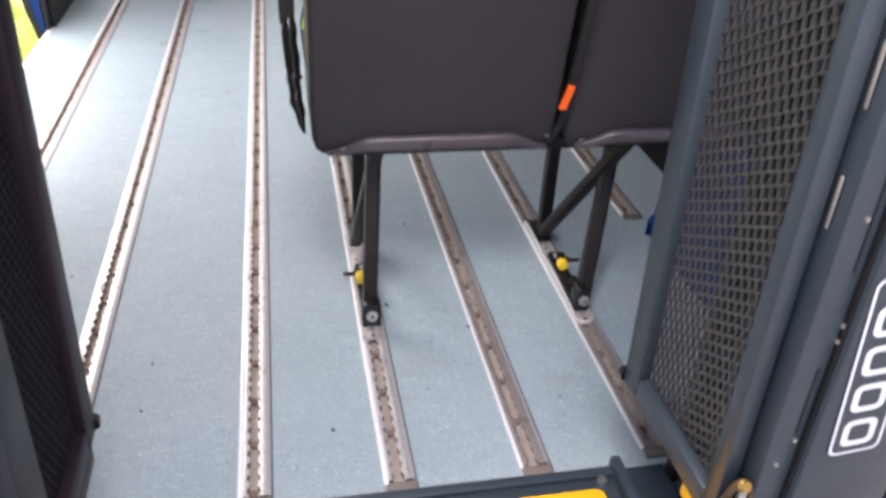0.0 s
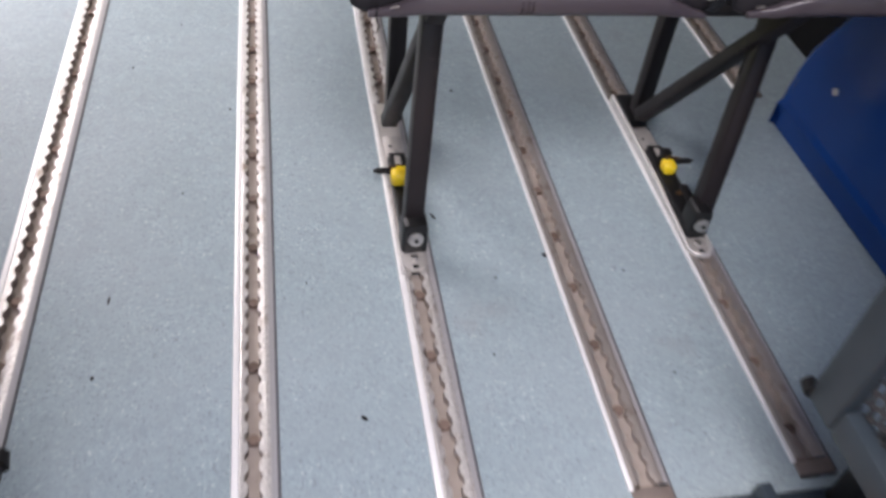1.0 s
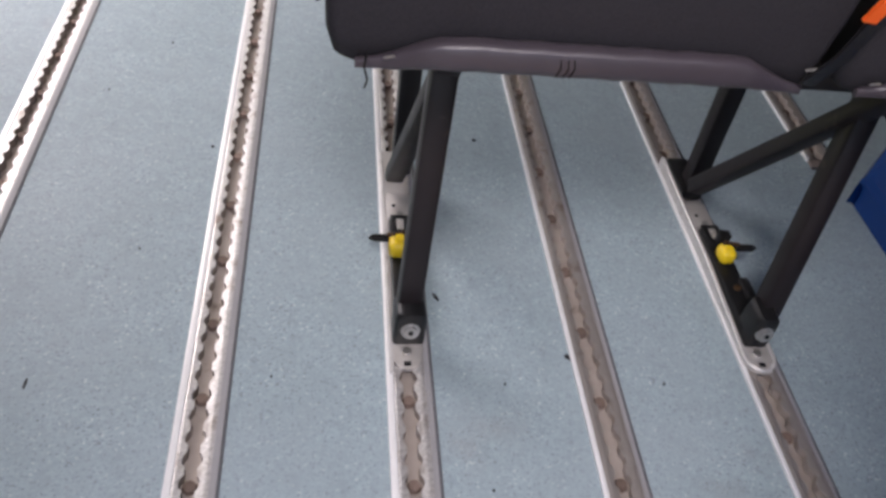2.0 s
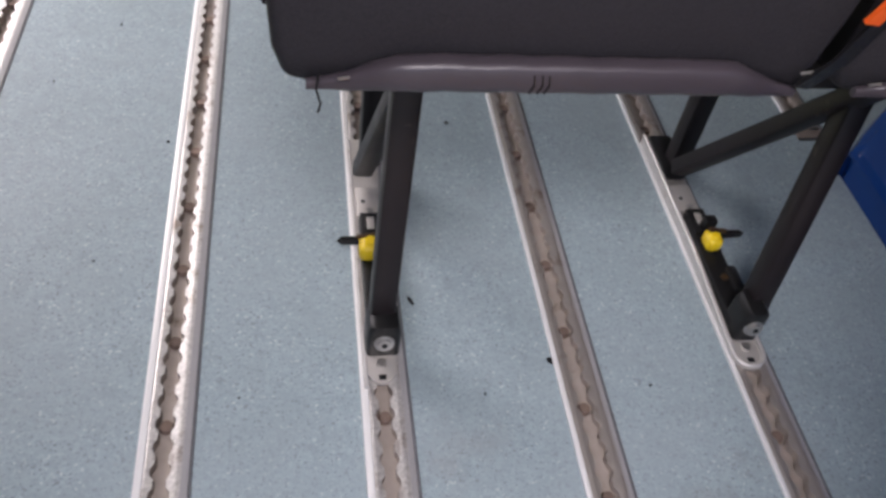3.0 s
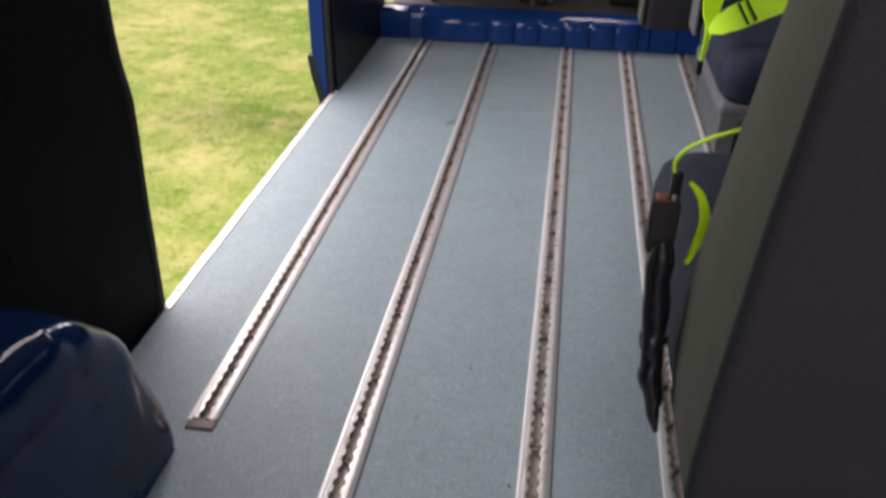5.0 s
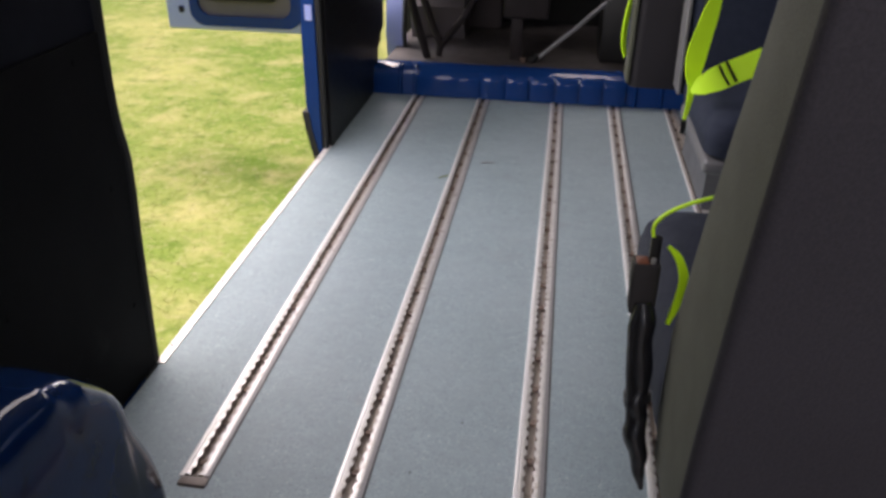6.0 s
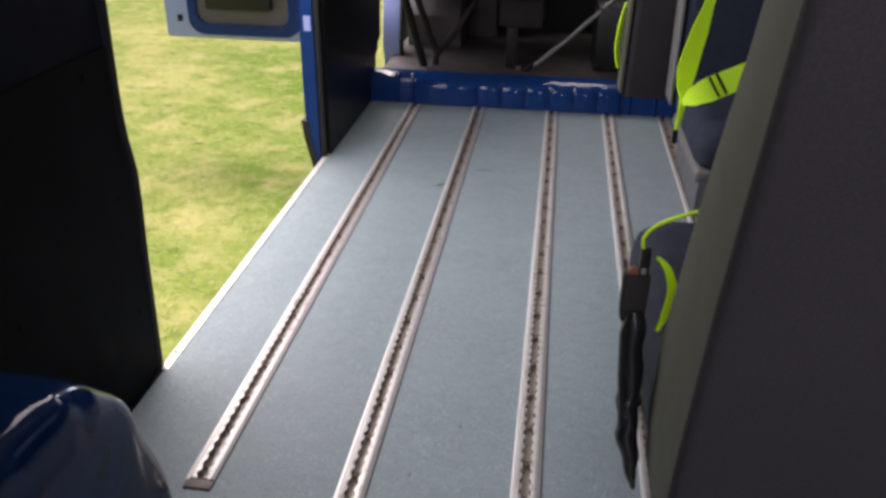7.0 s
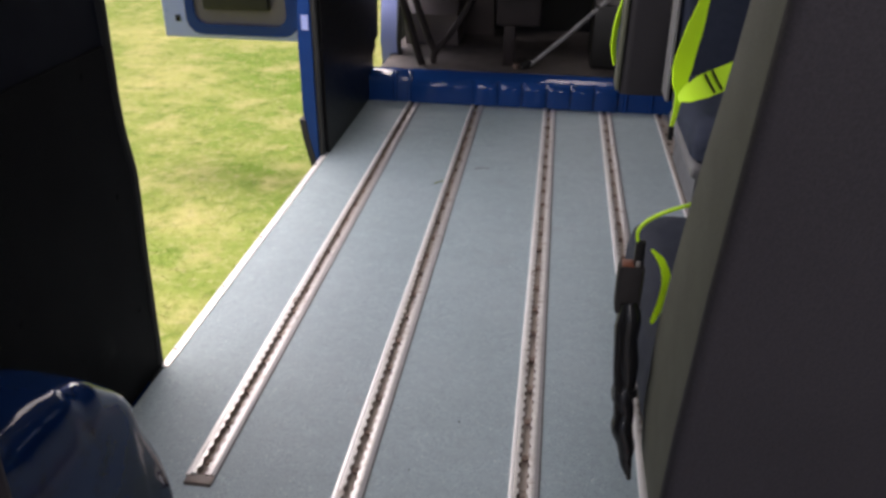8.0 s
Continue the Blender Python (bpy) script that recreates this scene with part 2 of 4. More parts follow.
M_MESH_SHADE = mat("shaded_mesh", (0.014, 0.012, 0.014), (0.009, 0.008, 0.009), rough=0.6, spec=0.2, scale=40)
M_BRASS = mat("rusty_brass_latch", (0.13, 0.075, 0.035), (0.03, 0.017, 0.010), rough=0.45, metal=0.5, scale=90, bump=0.3, wear=(0.30, 0.24, 0.17), wear_scale=70, wear_at=0.60)
M_YELLOW_METAL = mat("bright_brass", (0.55, 0.36, 0.10), (0.30, 0.17, 0.05), rough=0.3, metal=0.8, scale=120, bump=0.1)
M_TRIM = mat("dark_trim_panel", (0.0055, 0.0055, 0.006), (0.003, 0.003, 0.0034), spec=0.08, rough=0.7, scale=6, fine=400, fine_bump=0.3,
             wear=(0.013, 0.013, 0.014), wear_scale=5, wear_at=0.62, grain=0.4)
M_RUBBER = mat("black_rubber", (0.012, 0.012, 0.012), (0.02, 0.02, 0.02), rough=0.7, scale=30)
M_LINER = mat("grey_headlining", (0.27, 0.27, 0.265), (0.23, 0.23, 0.225), rough=0.9, scale=40, fine=500, fine_bump=0.3)
M_BROWN = mat("brown_grey_cab_trim", (0.17, 0.145, 0.145), (0.11, 0.095, 0.095), rough=0.6, scale=8, fine=300, fine_bump=0.2)
M_MAT = mat("grey_cab_mat", (0.075, 0.062, 0.058), (0.028, 0.024, 0.023), rough=0.8, scale=18, fine=200, fine_bump=0.3)
M_DARK = mat("near_black_cab_plastic", (0.008, 0.0075, 0.008), (0.005, 0.005, 0.005), rough=0.55, scale=20, fine=300, fine_bump=0.1)
M_TUBE = mat("dark_seat_tube", (0.030, 0.024, 0.025), (0.018, 0.015, 0.016), spec=0.2, rough=0.6, scale=30)
M_GREY = mat("grey_plastic_shell", (0.16, 0.16, 0.165), (0.13, 0.13, 0.135), rough=0.4, scale=25, bump=0.03)


def lawn(name, blade):
    """Mown grass: broad green and dry patches, tufts, and a fine grain; blades let some light through."""
    m = bpy.data.materials.new(name)
    m.use_nodes = True
    nt = m.node_tree
    n = nt.nodes
    bs = n["Principled BSDF"]
    co = n.new("ShaderNodeTexCoord")

    def field(scale, detail, lo, hi, rough=0.6):
        t = n.new("ShaderNodeTexNoise")
        t.inputs["Scale"].default_value, t.inputs["Detail"].default_value, t.inputs["Roughness"].default_value = scale, detail, rough
        nt.links.new(co.outputs["Object"], t.inputs["Vector"])
        r = n.new("ShaderNodeMapRange")
        r.inputs["From Min"].default_value, r.inputs["From Max"].default_value = lo, hi
        nt.links.new(t.outputs[0], r.inputs["Value"])
        return r

    def blend(fac, a, b):
        x = n.new("ShaderNodeMix")
        x.data_type = "RGBA"
        nt.links.new(fac.outputs[0], x.inputs["Factor"])
        for k, v in (("A", a), ("B", b)):
            if isinstance(v, tuple):
                x.inputs[k].default_value = (*v, 1)
            else:
                nt.links.new(v, x.inputs[k])
        return x.outputs["Result"]

    col = blend(field(1.1, 5.0, 0.36, 0.66), (0.120, 0.200, 0.026), (0.310, 0.320, 0.108))
    col = blend(field(3.7, 5.0, 0.48, 0.84), col, (0.430, 0.375, 0.180))
    col = blend(field(9.0, 4.0, 0.50, 0.80), col, (0.092, 0.156, 0.020))
    col = blend(field(26.0, 4.0, 0.52, 0.85), col, (0.360, 0.335, 0.170))
    grain = field(90.0, 2.0, 0.25, 0.75)
    grain.inputs["To Min"].default_value, grain.inputs["To Max"].default_value = 0.92, 1.08
    hue = n.new("ShaderNodeHueSaturation")
    nt.links.new(grain.outputs[0], hue.inputs["Value"])
    nt.links.new(col, hue.inputs["Color"])
    col = hue.outputs[0]
    bs.inputs["Roughness"].default_value = 0.85
    bs.inputs["Specular IOR Level"].default_value = 0.12
    if blade:
        geo = n.new("ShaderNodeNewGeometry")
        vary = n.new("ShaderNodeHueSaturation")
        spread = n.new("ShaderNodeMapRange")
        spread.inputs["To Min"].default_value, spread.inputs["To Max"].default_value = 0.94, 1.07
        nt.links.new(geo.outputs["Random Per Island"], spread.inputs["Value"])
        nt.links.new(spread.outputs[0], vary.inputs["Value"])
        nt.links.new(col, vary.inputs["Color"])
        col = vary.outputs[0]
        tr = n.new("ShaderNodeBsdfTranslucent")
        nt.links.new(col, tr.inputs["Color"])
        mx = n.new("ShaderNodeMixShader")
        mx.inputs["Fac"].default_value = 0.55
        nt.links.new(bs.outputs[0], mx.inputs[1])
        nt.links.new(tr.outputs[0], mx.inputs[2])
        nt.links.new(mx.outputs[0], n["Material Output"].inputs["Surface"])
    nt.links.new(col, bs.inputs["Base Color"])
    return m


M_GRASS = lawn("lawn", False)
M_BLADE = lawn("grass_blade", True)
M_TARMAC = mat("grey_tarmac", (0.17, 0.17, 0.175), (0.13, 0.13, 0.135), rough=0.9, scale=30, fine=300, fine_bump=0.5, wear=(0.22, 0.22, 0.22), wear_scale=3)
M_GLASS = bpy.data.materials.new("window_glass")
M_GLASS.use_nodes = True
M_GLASS.node_tree.nodes["Principled BSDF"].inputs["Transmission Weight"].default_value = 1.0
M_GLASS.node_tree.nodes["Principled BSDF"].inputs["Roughness"].default_value = 0.02


# ---------------------------------------------------------------- mesh helpers
def thing(name, label, category, at=(0, 0, 0), group="", kind=""):
    ob = new(name)
    ob.location = at
    ob.empty_display_size = 0.05
    return tagged(ob, label, category, group, kind)


def mesh_ob(name, bm, material, smooth=True):
    me = bpy.data.meshes.new(name)
    bmesh.ops.recalc_face_normals(bm, faces=bm.faces)
    bm.to_mesh(me)
    bm.free()
    for m in material if isinstance(material, (list, tuple)) else (material,):
        me.materials.append(m)
    if smooth:
        me.polygons.foreach_set("use_smooth", [True] * len(me.polygons))
        me.set_sharp_from_angle(angle=radians(38))
    return new(name, me)


def part(name, bm, material, parent, label="", smooth=True):
    """Link a bmesh, given in world metres, as one mesh under a thing or a part."""
    root = parent
    off = Vector((0, 0, 0))
    while root is not None:
        off += Vector(root.location)
        root = root.parent
    bmesh.ops.translate(bm, verts=bm.verts, vec=-off)
    ob = mesh_ob(name, bm, material, smooth)
    ob.parent = parent
    return tagged(ob, label)


def solid(name, bm, material, label, category, kind="", group="", smooth=True):
    return tagged(mesh_ob(name, bm, material, smooth), label, category, group, kind)


def box(bm, x0, x1, y0, y1, z0, z1, bevel=0.0, seg=2, m=None):
    r = bmesh.ops.create_cube(bm, size=1.0)
    vs = r["verts"]
    for v in vs:
        v.co = Vector((x0 + (v.co.x + 0.5) * (x1 - x0), y0 + (v.co.y + 0.5) * (y1 - y0), z0 + (v.co.z + 0.5) * (z1 - z0)))
    if bevel:
        es = list({e for v in vs for e in v.link_edges})
        out = bmesh.ops.bevel(bm, geom=es, offset=bevel, segments=seg, affect="EDGES", profile=0.5)
        vs = list({v for f in out["faces"] for v in f.verts} | {v for v in vs if v.is_valid})
    if m is not None:
        bmesh.ops.transform(bm, matrix=m, verts=vs)
    return vs


def boxes(*rows, bevel=0.0, seg=2):
    bm = bmesh.new()
    for r in rows:
        box(bm, *r, bevel=bevel, seg=seg)
    return bm


def bar(a, b, w, d, bevel=0.004, up=(0, 1, 0), bm=None):
    """A straight square bar from a to b, w wide and d deep, with softened edges."""
    bm = bm or bmesh.new()
    a, b = Vector(a), Vector(b)
    z = (b - a).normalized()
    x = Vector(up).cross(z)
    x = x.normalized() if x.length > 1e-4 else Vector((1, 0, 0))
    y = z.cross(x)
    m = Matrix((x, y, z)).transposed().to_4x4()
    m.translation = a
    box(bm, -w / 2, w / 2, -d / 2, d / 2, 0, (b - a).length, bevel=bevel, m=m)
    return bm


def rod(points, r, n=10, bm=None, flat=1.0, cap=True):
    """A round (or, with flat under 1, oval) tube along points. r: one radius or one for each point."""
    bm = bm or bmesh.new()
    pts = [Vector(p) for p in points]
    rs = r if isinstance(r, (list, tuple)) else [r] * len(pts)
    rings = []
    side = None
    for i, p in enumerate(pts):
        t = (pts[min(i + 1, len(pts) - 1)] - pts[max(i - 1, 0)]).normalized()
        ref = Vector((0, 0, 1)) if abs(t.z) < 0.9 else Vector((1, 0, 0))
        u = ref.cross(t).normalized() if side is None else (side - t * side.dot(t)).normalized()
        side = u
        v = t.cross(u)
        rings.append([bm.verts.new(p + (u * math.cos(a) + v * math.sin(a) * flat) * rs[i])
                      for a in (2 * math.pi * k / n for k in range(n))])
    for a, b in zip(rings, rings[1:]):
        for k in range(n):
            bm.faces.new((a[k], a[(k + 1) % n], b[(k + 1) % n], b[k]))
    if cap:
        bm.faces.new(rings[0][::-1])
        bm.faces.new(rings[-1])
    return bm


def ribbon(points, width, thick, across, bm=None):
    """A flat strap along points. across: the way of its width, one for all or one for each point."""
    bm = bm or bmesh.new()
    pts = [Vector(p) for p in points]
    ac = [Vector(across)] * len(pts) if isinstance(across[0], (int, float)) else [Vector(c) for c in across]
    rings = []
    for i, p in enumerate(pts):
        t = (pts[min(i + 1, len(pts) - 1)] - pts[max(i - 1, 0)]).normalized()
        c = (ac[i] - t * ac[i].dot(t)).normalized()
        nn = t.cross(c) * thick / 2
        w = (width[i] if isinstance(width, (list, tuple)) else width) / 2
        rings.append([bm.verts.new(p + c * s * w + nn * q) for s, q in ((-1, -1), (1, -1), (1, 1), (-1, 1))])
    for a, b in zip(rings, rings[1:]):
        for k in range(4):
            bm.faces.new((a[k], a[(k + 1) % 4], b[(k + 1) % 4], b[k]))
    bm.faces.new(rings[0][::-1])
    bm.faces.new(rings[-1])
    return bm


def curve_through(points, values=None, steps=5):
    """A smooth run of points through those given, and of the values that go with them."""
    pts = [Vector(p) for p in points]
    out, vals = [], []
    for i in range(len(pts) - 1):
        p0, p1, p2, p3 = pts[max(i - 1, 0)], pts[i], pts[i + 1], pts[min(i + 2, len(pts) - 1)]
        for k in range(steps):
            t = k / steps
            out.append(0.5 * (2 * p1 + (p2 - p0) * t + (2 * p0 - 5 * p1 + 4 * p2 - p3) * t * t + (3 * p1 - p0 - 3 * p2 + p3) * t ** 3))
            if values:
                vals.append(values[i] + (values[i + 1] - values[i]) * t * t * (3 - 2 * t))
    out.append(pts[-1])
    if values:
        return out, vals + [values[-1]]
    return out


def disc(centre, r, h, axis=(0, 0, 1), n=16, bevel=0.0, bm=None):
    bm = bm or bmesh.new()
    q = Vector((0, 0, 1)).rotation_difference(Vector(axis)).to_matrix().to_4x4()
    q.translation = centre
    out = bmesh.ops.create_cone(bm, cap_ends=True, segments=n, radius1=r, radius2=r - bevel, depth=h, matrix=q)
    return bm


def loft(sections, bm=None, closed=True, caps=True):
    """Skin over sections, each a list of the same number of points."""
    bm = bm or bmesh.new()
    rings = [[bm.verts.new(p) for p in s] for s in sections]
    n = len(rings[0])
    for a, b in zip(rings, rings[1:]):
        for k in range(n if closed else n - 1):
            bm.faces.new((a[k], a[(k + 1) % n], b[(k + 1) % n], b[k]))
    if caps:
        bm.faces.new(rings[0][::-1])
        bm.faces.new(rings[-1])
    return bm


def round_rect(x0, x1, y0, y1, r, n=4):
    """Points of a rounded rectangle, anticlockwise, from its lower left."""
    out = []
    for cx, cy, a0 in ((x0 + r, y0 + r, 180), (x1 - r, y0 + r, 270), (x1 - r, y1 - r, 0), (x0 + r, y1 - r, 90)):
        for k in range(n + 1):
            a = radians(a0 + 90 * k / n)
            out.append((cx + r * math.cos(a), cy + r * math.sin(a)))
    return out


def lerp(table, z):
    """A value from rows of (z, value)."""
    if z <= table[0][0]:
        return table[0][1]
    for (a, va), (b, vb) in zip(table, table[1:]):
        if z <= b:
            return va + (vb - va) * (z - a) / (b - a)
    return table[-1][1]


# ---------------------------------------------------------------- plan
LEFT, RIGHT = -0.757, 1.10          # inner faces of the side walls
REAR, FRONT = -0.335, 2.66          # ends of the load floor
GROUND = -0.62
ROOF = 1.72
DOOR0, DOOR1 = 0.79, 2.00           # side door opening
RAIL_X = (-0.554, -0.292, 0.0, 0.2196, 0.4376, 0.6478, 0.9123)
RAIL_Y0 = (0.462, -0.333, -0.333, -0.333, -0.331, -0.318, 0.436)
SCREW_0 = (0.52, 0.03, 0.0035, 0.0, 0.0989, -0.05, 0.49)
HOLE = 0.0254
RL, RR = 0.0215, 0.0268              # rail flanges left and right of the slot

# ---------------------------------------------------------------- ground
bm = bmesh.new()
bmesh.ops.create_grid(bm, x_segments=40, y_segments=40, size=400)
bmesh.ops.translate(bm, verts=bm.verts, vec=(0, 0, GROUND))
solid("ground", bm, M_GRASS, "sunlit mown lawn with pale dry patches", "lawn", kind="structure")

# added ground, grey instead of lawn to keep green bounce off the lift
solid("pavement", boxes((-30, 30, -30, -0.45, GROUND - 0.05, GROUND + 0.012)), M_TARMAC, "plain grey tarmac added behind the open rear", "tarmac", kind="structure", smooth=False)

rng = np.random.default_rng(4)
N = 300000
gx = -0.9 - rng.power(0.85, N) * 4.6
gy = 0.1 + rng.power(1.1, N) * 8.5
ang = rng.uniform(0, 2 * np.pi, N)
hgt = rng.uniform(0.002, 0.007, N)
wid = rng.uniform(0.0012, 0.0026, N)
lean = rng.normal(0, 0.009, (N, 2))
v = np.zeros((N, 3, 3))
v[:, 0] = np.stack([gx - np.cos(ang) * wid, gy - np.sin(ang) * wid, np.full(N, GROUND)], 1)
v[:, 1] = np.stack([gx + np.cos(ang) * wid, gy + np.sin(ang) * wid, np.full(N, GROUND)], 1)
v[:, 2] = np.stack([gx + lean[:, 0], gy + lean[:, 1], GROUND + hgt], 1)
me = bpy.data.meshes.new("grass")
me.from_pydata(v.reshape(-1, 3).tolist(), [], np.arange(3 * N).reshape(-1, 3).tolist())
me.materials.append(M_BLADE)
tagged(new("grass", me), "short bright green grass beside the vehicle", "grass", kind="stuff")

# ---------------------------------------------------------------- vehicle shell
# load floor: vinyl strips with a slot for each rail
bm = bmesh.new()
cuts = [(x - RL, x + RR, y0 - 0.004) for x, y0 in zip(RAIL_X, RAIL_Y0)]
edges = [LEFT + 0.002] + [c for a, b, _ in cuts for c in (a, b)] + [RIGHT + 0.02]
for i in range(0, len(edges), 2):
    x0, x1 = edges[i], edges[i + 1]
    y0 = REAR
    box(bm, x0, x1, y0, FRONT + 0.01, -0.03, 0.0)
for (a, b, y0) in cuts:
    if y0 > REAR + 0.003:
        box(bm, a, b, REAR, y0, -0.03, 0.0)
solid("floor", bm, M_FLOOR, "blue-grey speckled safety vinyl floor, lightly scuffed", "floor", kind="structure", smooth=False)
solid("under_floor", boxes((LEFT - 0.004, RIGHT + 0.06, REAR - 0.01, 3.75, -0.09, -0.031)), M_DARK, "dark steel floor pan", "floor pan", kind="structure")

# door sill strip
sill = solid("trim_sill", boxes((LEFT - 0.006, LEFT + 0.013, DOOR0 - 0.02, DOOR1 + 0.14, 0.0005, 0.004), (LEFT - 0.006, LEFT - 0.002, DOOR0 - 0.02, DOOR1 + 0.14, -0.03, 0.0), bevel=0.0015), M_ALU_BRIGHT,
             "bright aluminium sill strip along the side door opening", "sill strip", kind="structure")
for k in range(5):
    y = DOOR0 + 0.04 + k * 0.27
    part("sill_screw", disc((LEFT + 0.002, y, 0.0042), 0.0045, 0.002, n=10), M_ENDCAP, sill)

def wall(name, rows, material, label):
    return solid(name, boxes(*rows), material, label, "wall", kind="structure", smooth=False)

T = 0.06
wall("wall_left", [(LEFT - T - 0.05, LEFT - 0.012, REAR - 0.1, DOOR0 - 0.012, -0.05, 0.95),
                   (LEFT - T - 0.05, LEFT - 0.012, REAR - 0.1, DOOR0 - 0.012, 0.95, 1.45),
                   (LEFT - T - 0.05, LEFT - 0.012, REAR - 0.1, DOOR1 + 0.7, 1.45, ROOF)], M_BLUE, "blue painted steel side wall behind the door opening")
wall("wall_right", [(RIGHT, RIGHT + T, REAR - 0.1, 3.9, -0.05, 0.95),
                    (RIGHT, RIGHT + T, REAR - 0.1, REAR + 0.15, 0.95, 1.45), (RIGHT, RIGHT + T, 0.75, 0.95, 0.95, 1.45),
                    (RIGHT, RIGHT + T, 1.95, 2.15, 0.95, 1.45), (RIGHT, RIGHT + T, 2.9, 3.9, 0.95, 1.45),
                    (RIGHT, RIGHT + T, REAR - 0.1, 3.9, 1.45, ROOF)], M_TRIM, "dark trimmed side wall with added window openings")
# left post is unseen, added wide to keep rear light off the arch
for side, x0, x1 in (("left", LEFT - 0.05, -0.335), ("right", 0.648, 0.80)):
    solid("rear_pillar_" + side, boxes((x0, x1, REAR - 0.035, REAR - 0.004, -0.03, ROOF - 0.002), bevel=0.008), M_DARK,
          "dark corner post beside the open rear doorway, the left one added", "pillar", kind="structure")
solid("ceiling", boxes((LEFT - 0.12, RIGHT + 0.06, REAR - 0.15, 3.75, ROOF, ROOF + 0.05), bevel=0.01), M_LINER, "pale grey headlining", "ceiling", kind="structure")

# windows added out of view in the right wall, to let sky light in
for k, (x0, x1, y0, y1) in enumerate(((RIGHT + 0.02, RIGHT + 0.026, REAR + 0.15, 0.75), (RIGHT + 0.02, RIGHT + 0.026, 0.95, 1.95),
                                     (RIGHT + 0.02, RIGHT + 0.026, 2.15, 2.9))):
    w = thing("window_%d" % (k + 1), "added side window, out of view, with a black rubber frame", "window", (x0, (y0 + y1) / 2, 0.95), kind="structure")
    pane = part("pane", boxes((x0, x1, y0, y1, 0.95, 1.45)), M_GLASS, w)
    pane.visible_shadow = False
    for (a, b, c, d) in ((y0, y1, 0.95, 0.98), (y0, y1, 1.42, 1.45), (y0, y0 + 0.03, 0.98, 1.42), (y1 - 0.03, y1, 0.98, 1.42)):
        part("window_frame", boxes((x0 - 0.012, x1 + 0.012, a, b, c, d), bevel=0.004), M_RUBBER, w)

# trim panel on the left wall, behind the door opening
EDGE = ((0.0, 0.774), (0.25, 0.790), (0.36, 0.802), (0.43, 0.806), (0.50, 0.792), (0.56, 0.790), (0.73, 0.800), (1.0, 0.79), (1.45, 0.77))


def strip_panel(x0, x1, y_of, y_lo, zs):
    return loft([[(x0, y_lo, z), (x1, y_lo, z), (x1, y_of(z), z), (x0, y_of(z), z)] for z in zs])


panel = thing("trim_panel", "near-black lower trim panel screwed to the side wall", "trim panel", (LEFT, 0.3, 0), kind="structure")
zs = [0.001 + 0.03 * k for k in range(23)]
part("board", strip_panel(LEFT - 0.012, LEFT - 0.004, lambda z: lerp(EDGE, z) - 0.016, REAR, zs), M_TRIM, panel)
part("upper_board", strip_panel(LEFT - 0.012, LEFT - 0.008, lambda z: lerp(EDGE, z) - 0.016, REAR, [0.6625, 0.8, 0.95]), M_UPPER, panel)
for y, z in ((0.735, 0.16), (0.735, 0.40), (0.70, 0.63), (0.55, 0.12), (0.47, 0.58), (0.42, 0.33)):
    part("screw", disc((LEFT - 0.0035, y, z), 0.006, 0.002, (1, 0, 0), 10), M_TRIM, panel)
solid("trim_door_seal", rod([(LEFT - 0.012, lerp(EDGE, z), z) for z in [0.004 + 0.03 * k for k in range(48)]], 0.012, 8), M_RUBBER,
      "black rubber door seal along the opening edge", "door seal", kind="structure")

# added black piece covers a gap that has to stay dark
solid("trim_gap_fill", boxes((LEFT - 0.035, LEFT - 0.001, 0.735, 0.792, -0.03, 0.003), bevel=0.002), M_RUBBER, "black piece added to close the gap at the foot of the door seal", "door seal", kind="structure")

# pillar in front of the door opening
pil = thing("door_pillar", "blue painted door pillar with dark inner trim", "pillar", (LEFT, DOOR1, 0), kind="structure")
sec = []
for z, o in ((-0.10, 0.018), (0.02, 0.006), (0.08, -0.010), (0.16, -0.020), (0.4, -0.020), (0.8, 0.0), (1.45, 0.03)):
    sec.append([(LEFT - 0.006, DOOR1 + 0.02, z), (LEFT - 0.006, DOOR1 + 0.20, z), (LEFT - 0.045 + o, DOOR1 + 0.20, z),
                (LEFT - 0.045 + o, DOOR1 + 0.02, z), (LEFT - 0.036 + o, DOOR1 - 0.008, z), (LEFT - 0.012, DOOR1 - 0.008, z)])
part("pillar_post", loft(sec), M_BLUE, pil)
part("pillar_trim", loft([[(LEFT - 0.004, DOOR1 + 0.03, z), (LEFT + 0.014, DOOR1 + 0.03, z), (LEFT + 0.014, FRONT + e, z), (LEFT - 0.004, FRONT + e, z)]
                          for z, e in ((0.002, 0.10), (0.10, 0.10), (0.165, 0.105), (0.180, 0.16), (0.205, 0.15), (0.225, 0.21), (0.5, 0.22), (0.9, 0.24), (1.45, 0.25))]), M_BLACK, pil, "black inner trim board")
part("side_skin", boxes((LEFT - 0.065, LEFT - 0.006, DOOR1 + 0.201, FRONT + 0.10, -0.3, 1.45), bevel=0.01), M_BLUE, pil)
part("buffer", loft([[(LEFT - 0.058 - o, DOOR1 - 0.012, z), (LEFT - 0.036 - o, DOOR1 - 0.012, z), (LEFT - 0.036 - o, DOOR1 + 0.03, z), (LEFT - 0.058 - o, DOOR1 + 0.03, z)]
                     for z, o in ((-0.04, -0.022), (0.0, -0.012), (0.07, 0.004), (0.13, 0.012))]), M_RUBBER, pil, "black rubber buffer")
part("door_seal", rod([(LEFT - 0.002, DOOR1 + 0.006, z) for z in (0.0, 0.5, 1.0, 1.45)], 0.011, 8), M_RUBBER, pil)
part("warning_label", boxes((LEFT - 0.040, LEFT - 0.018, DOOR1 - 0.0115, DOOR1 - 0.0085, 0.428, 0.475)), M_PALE, pil)

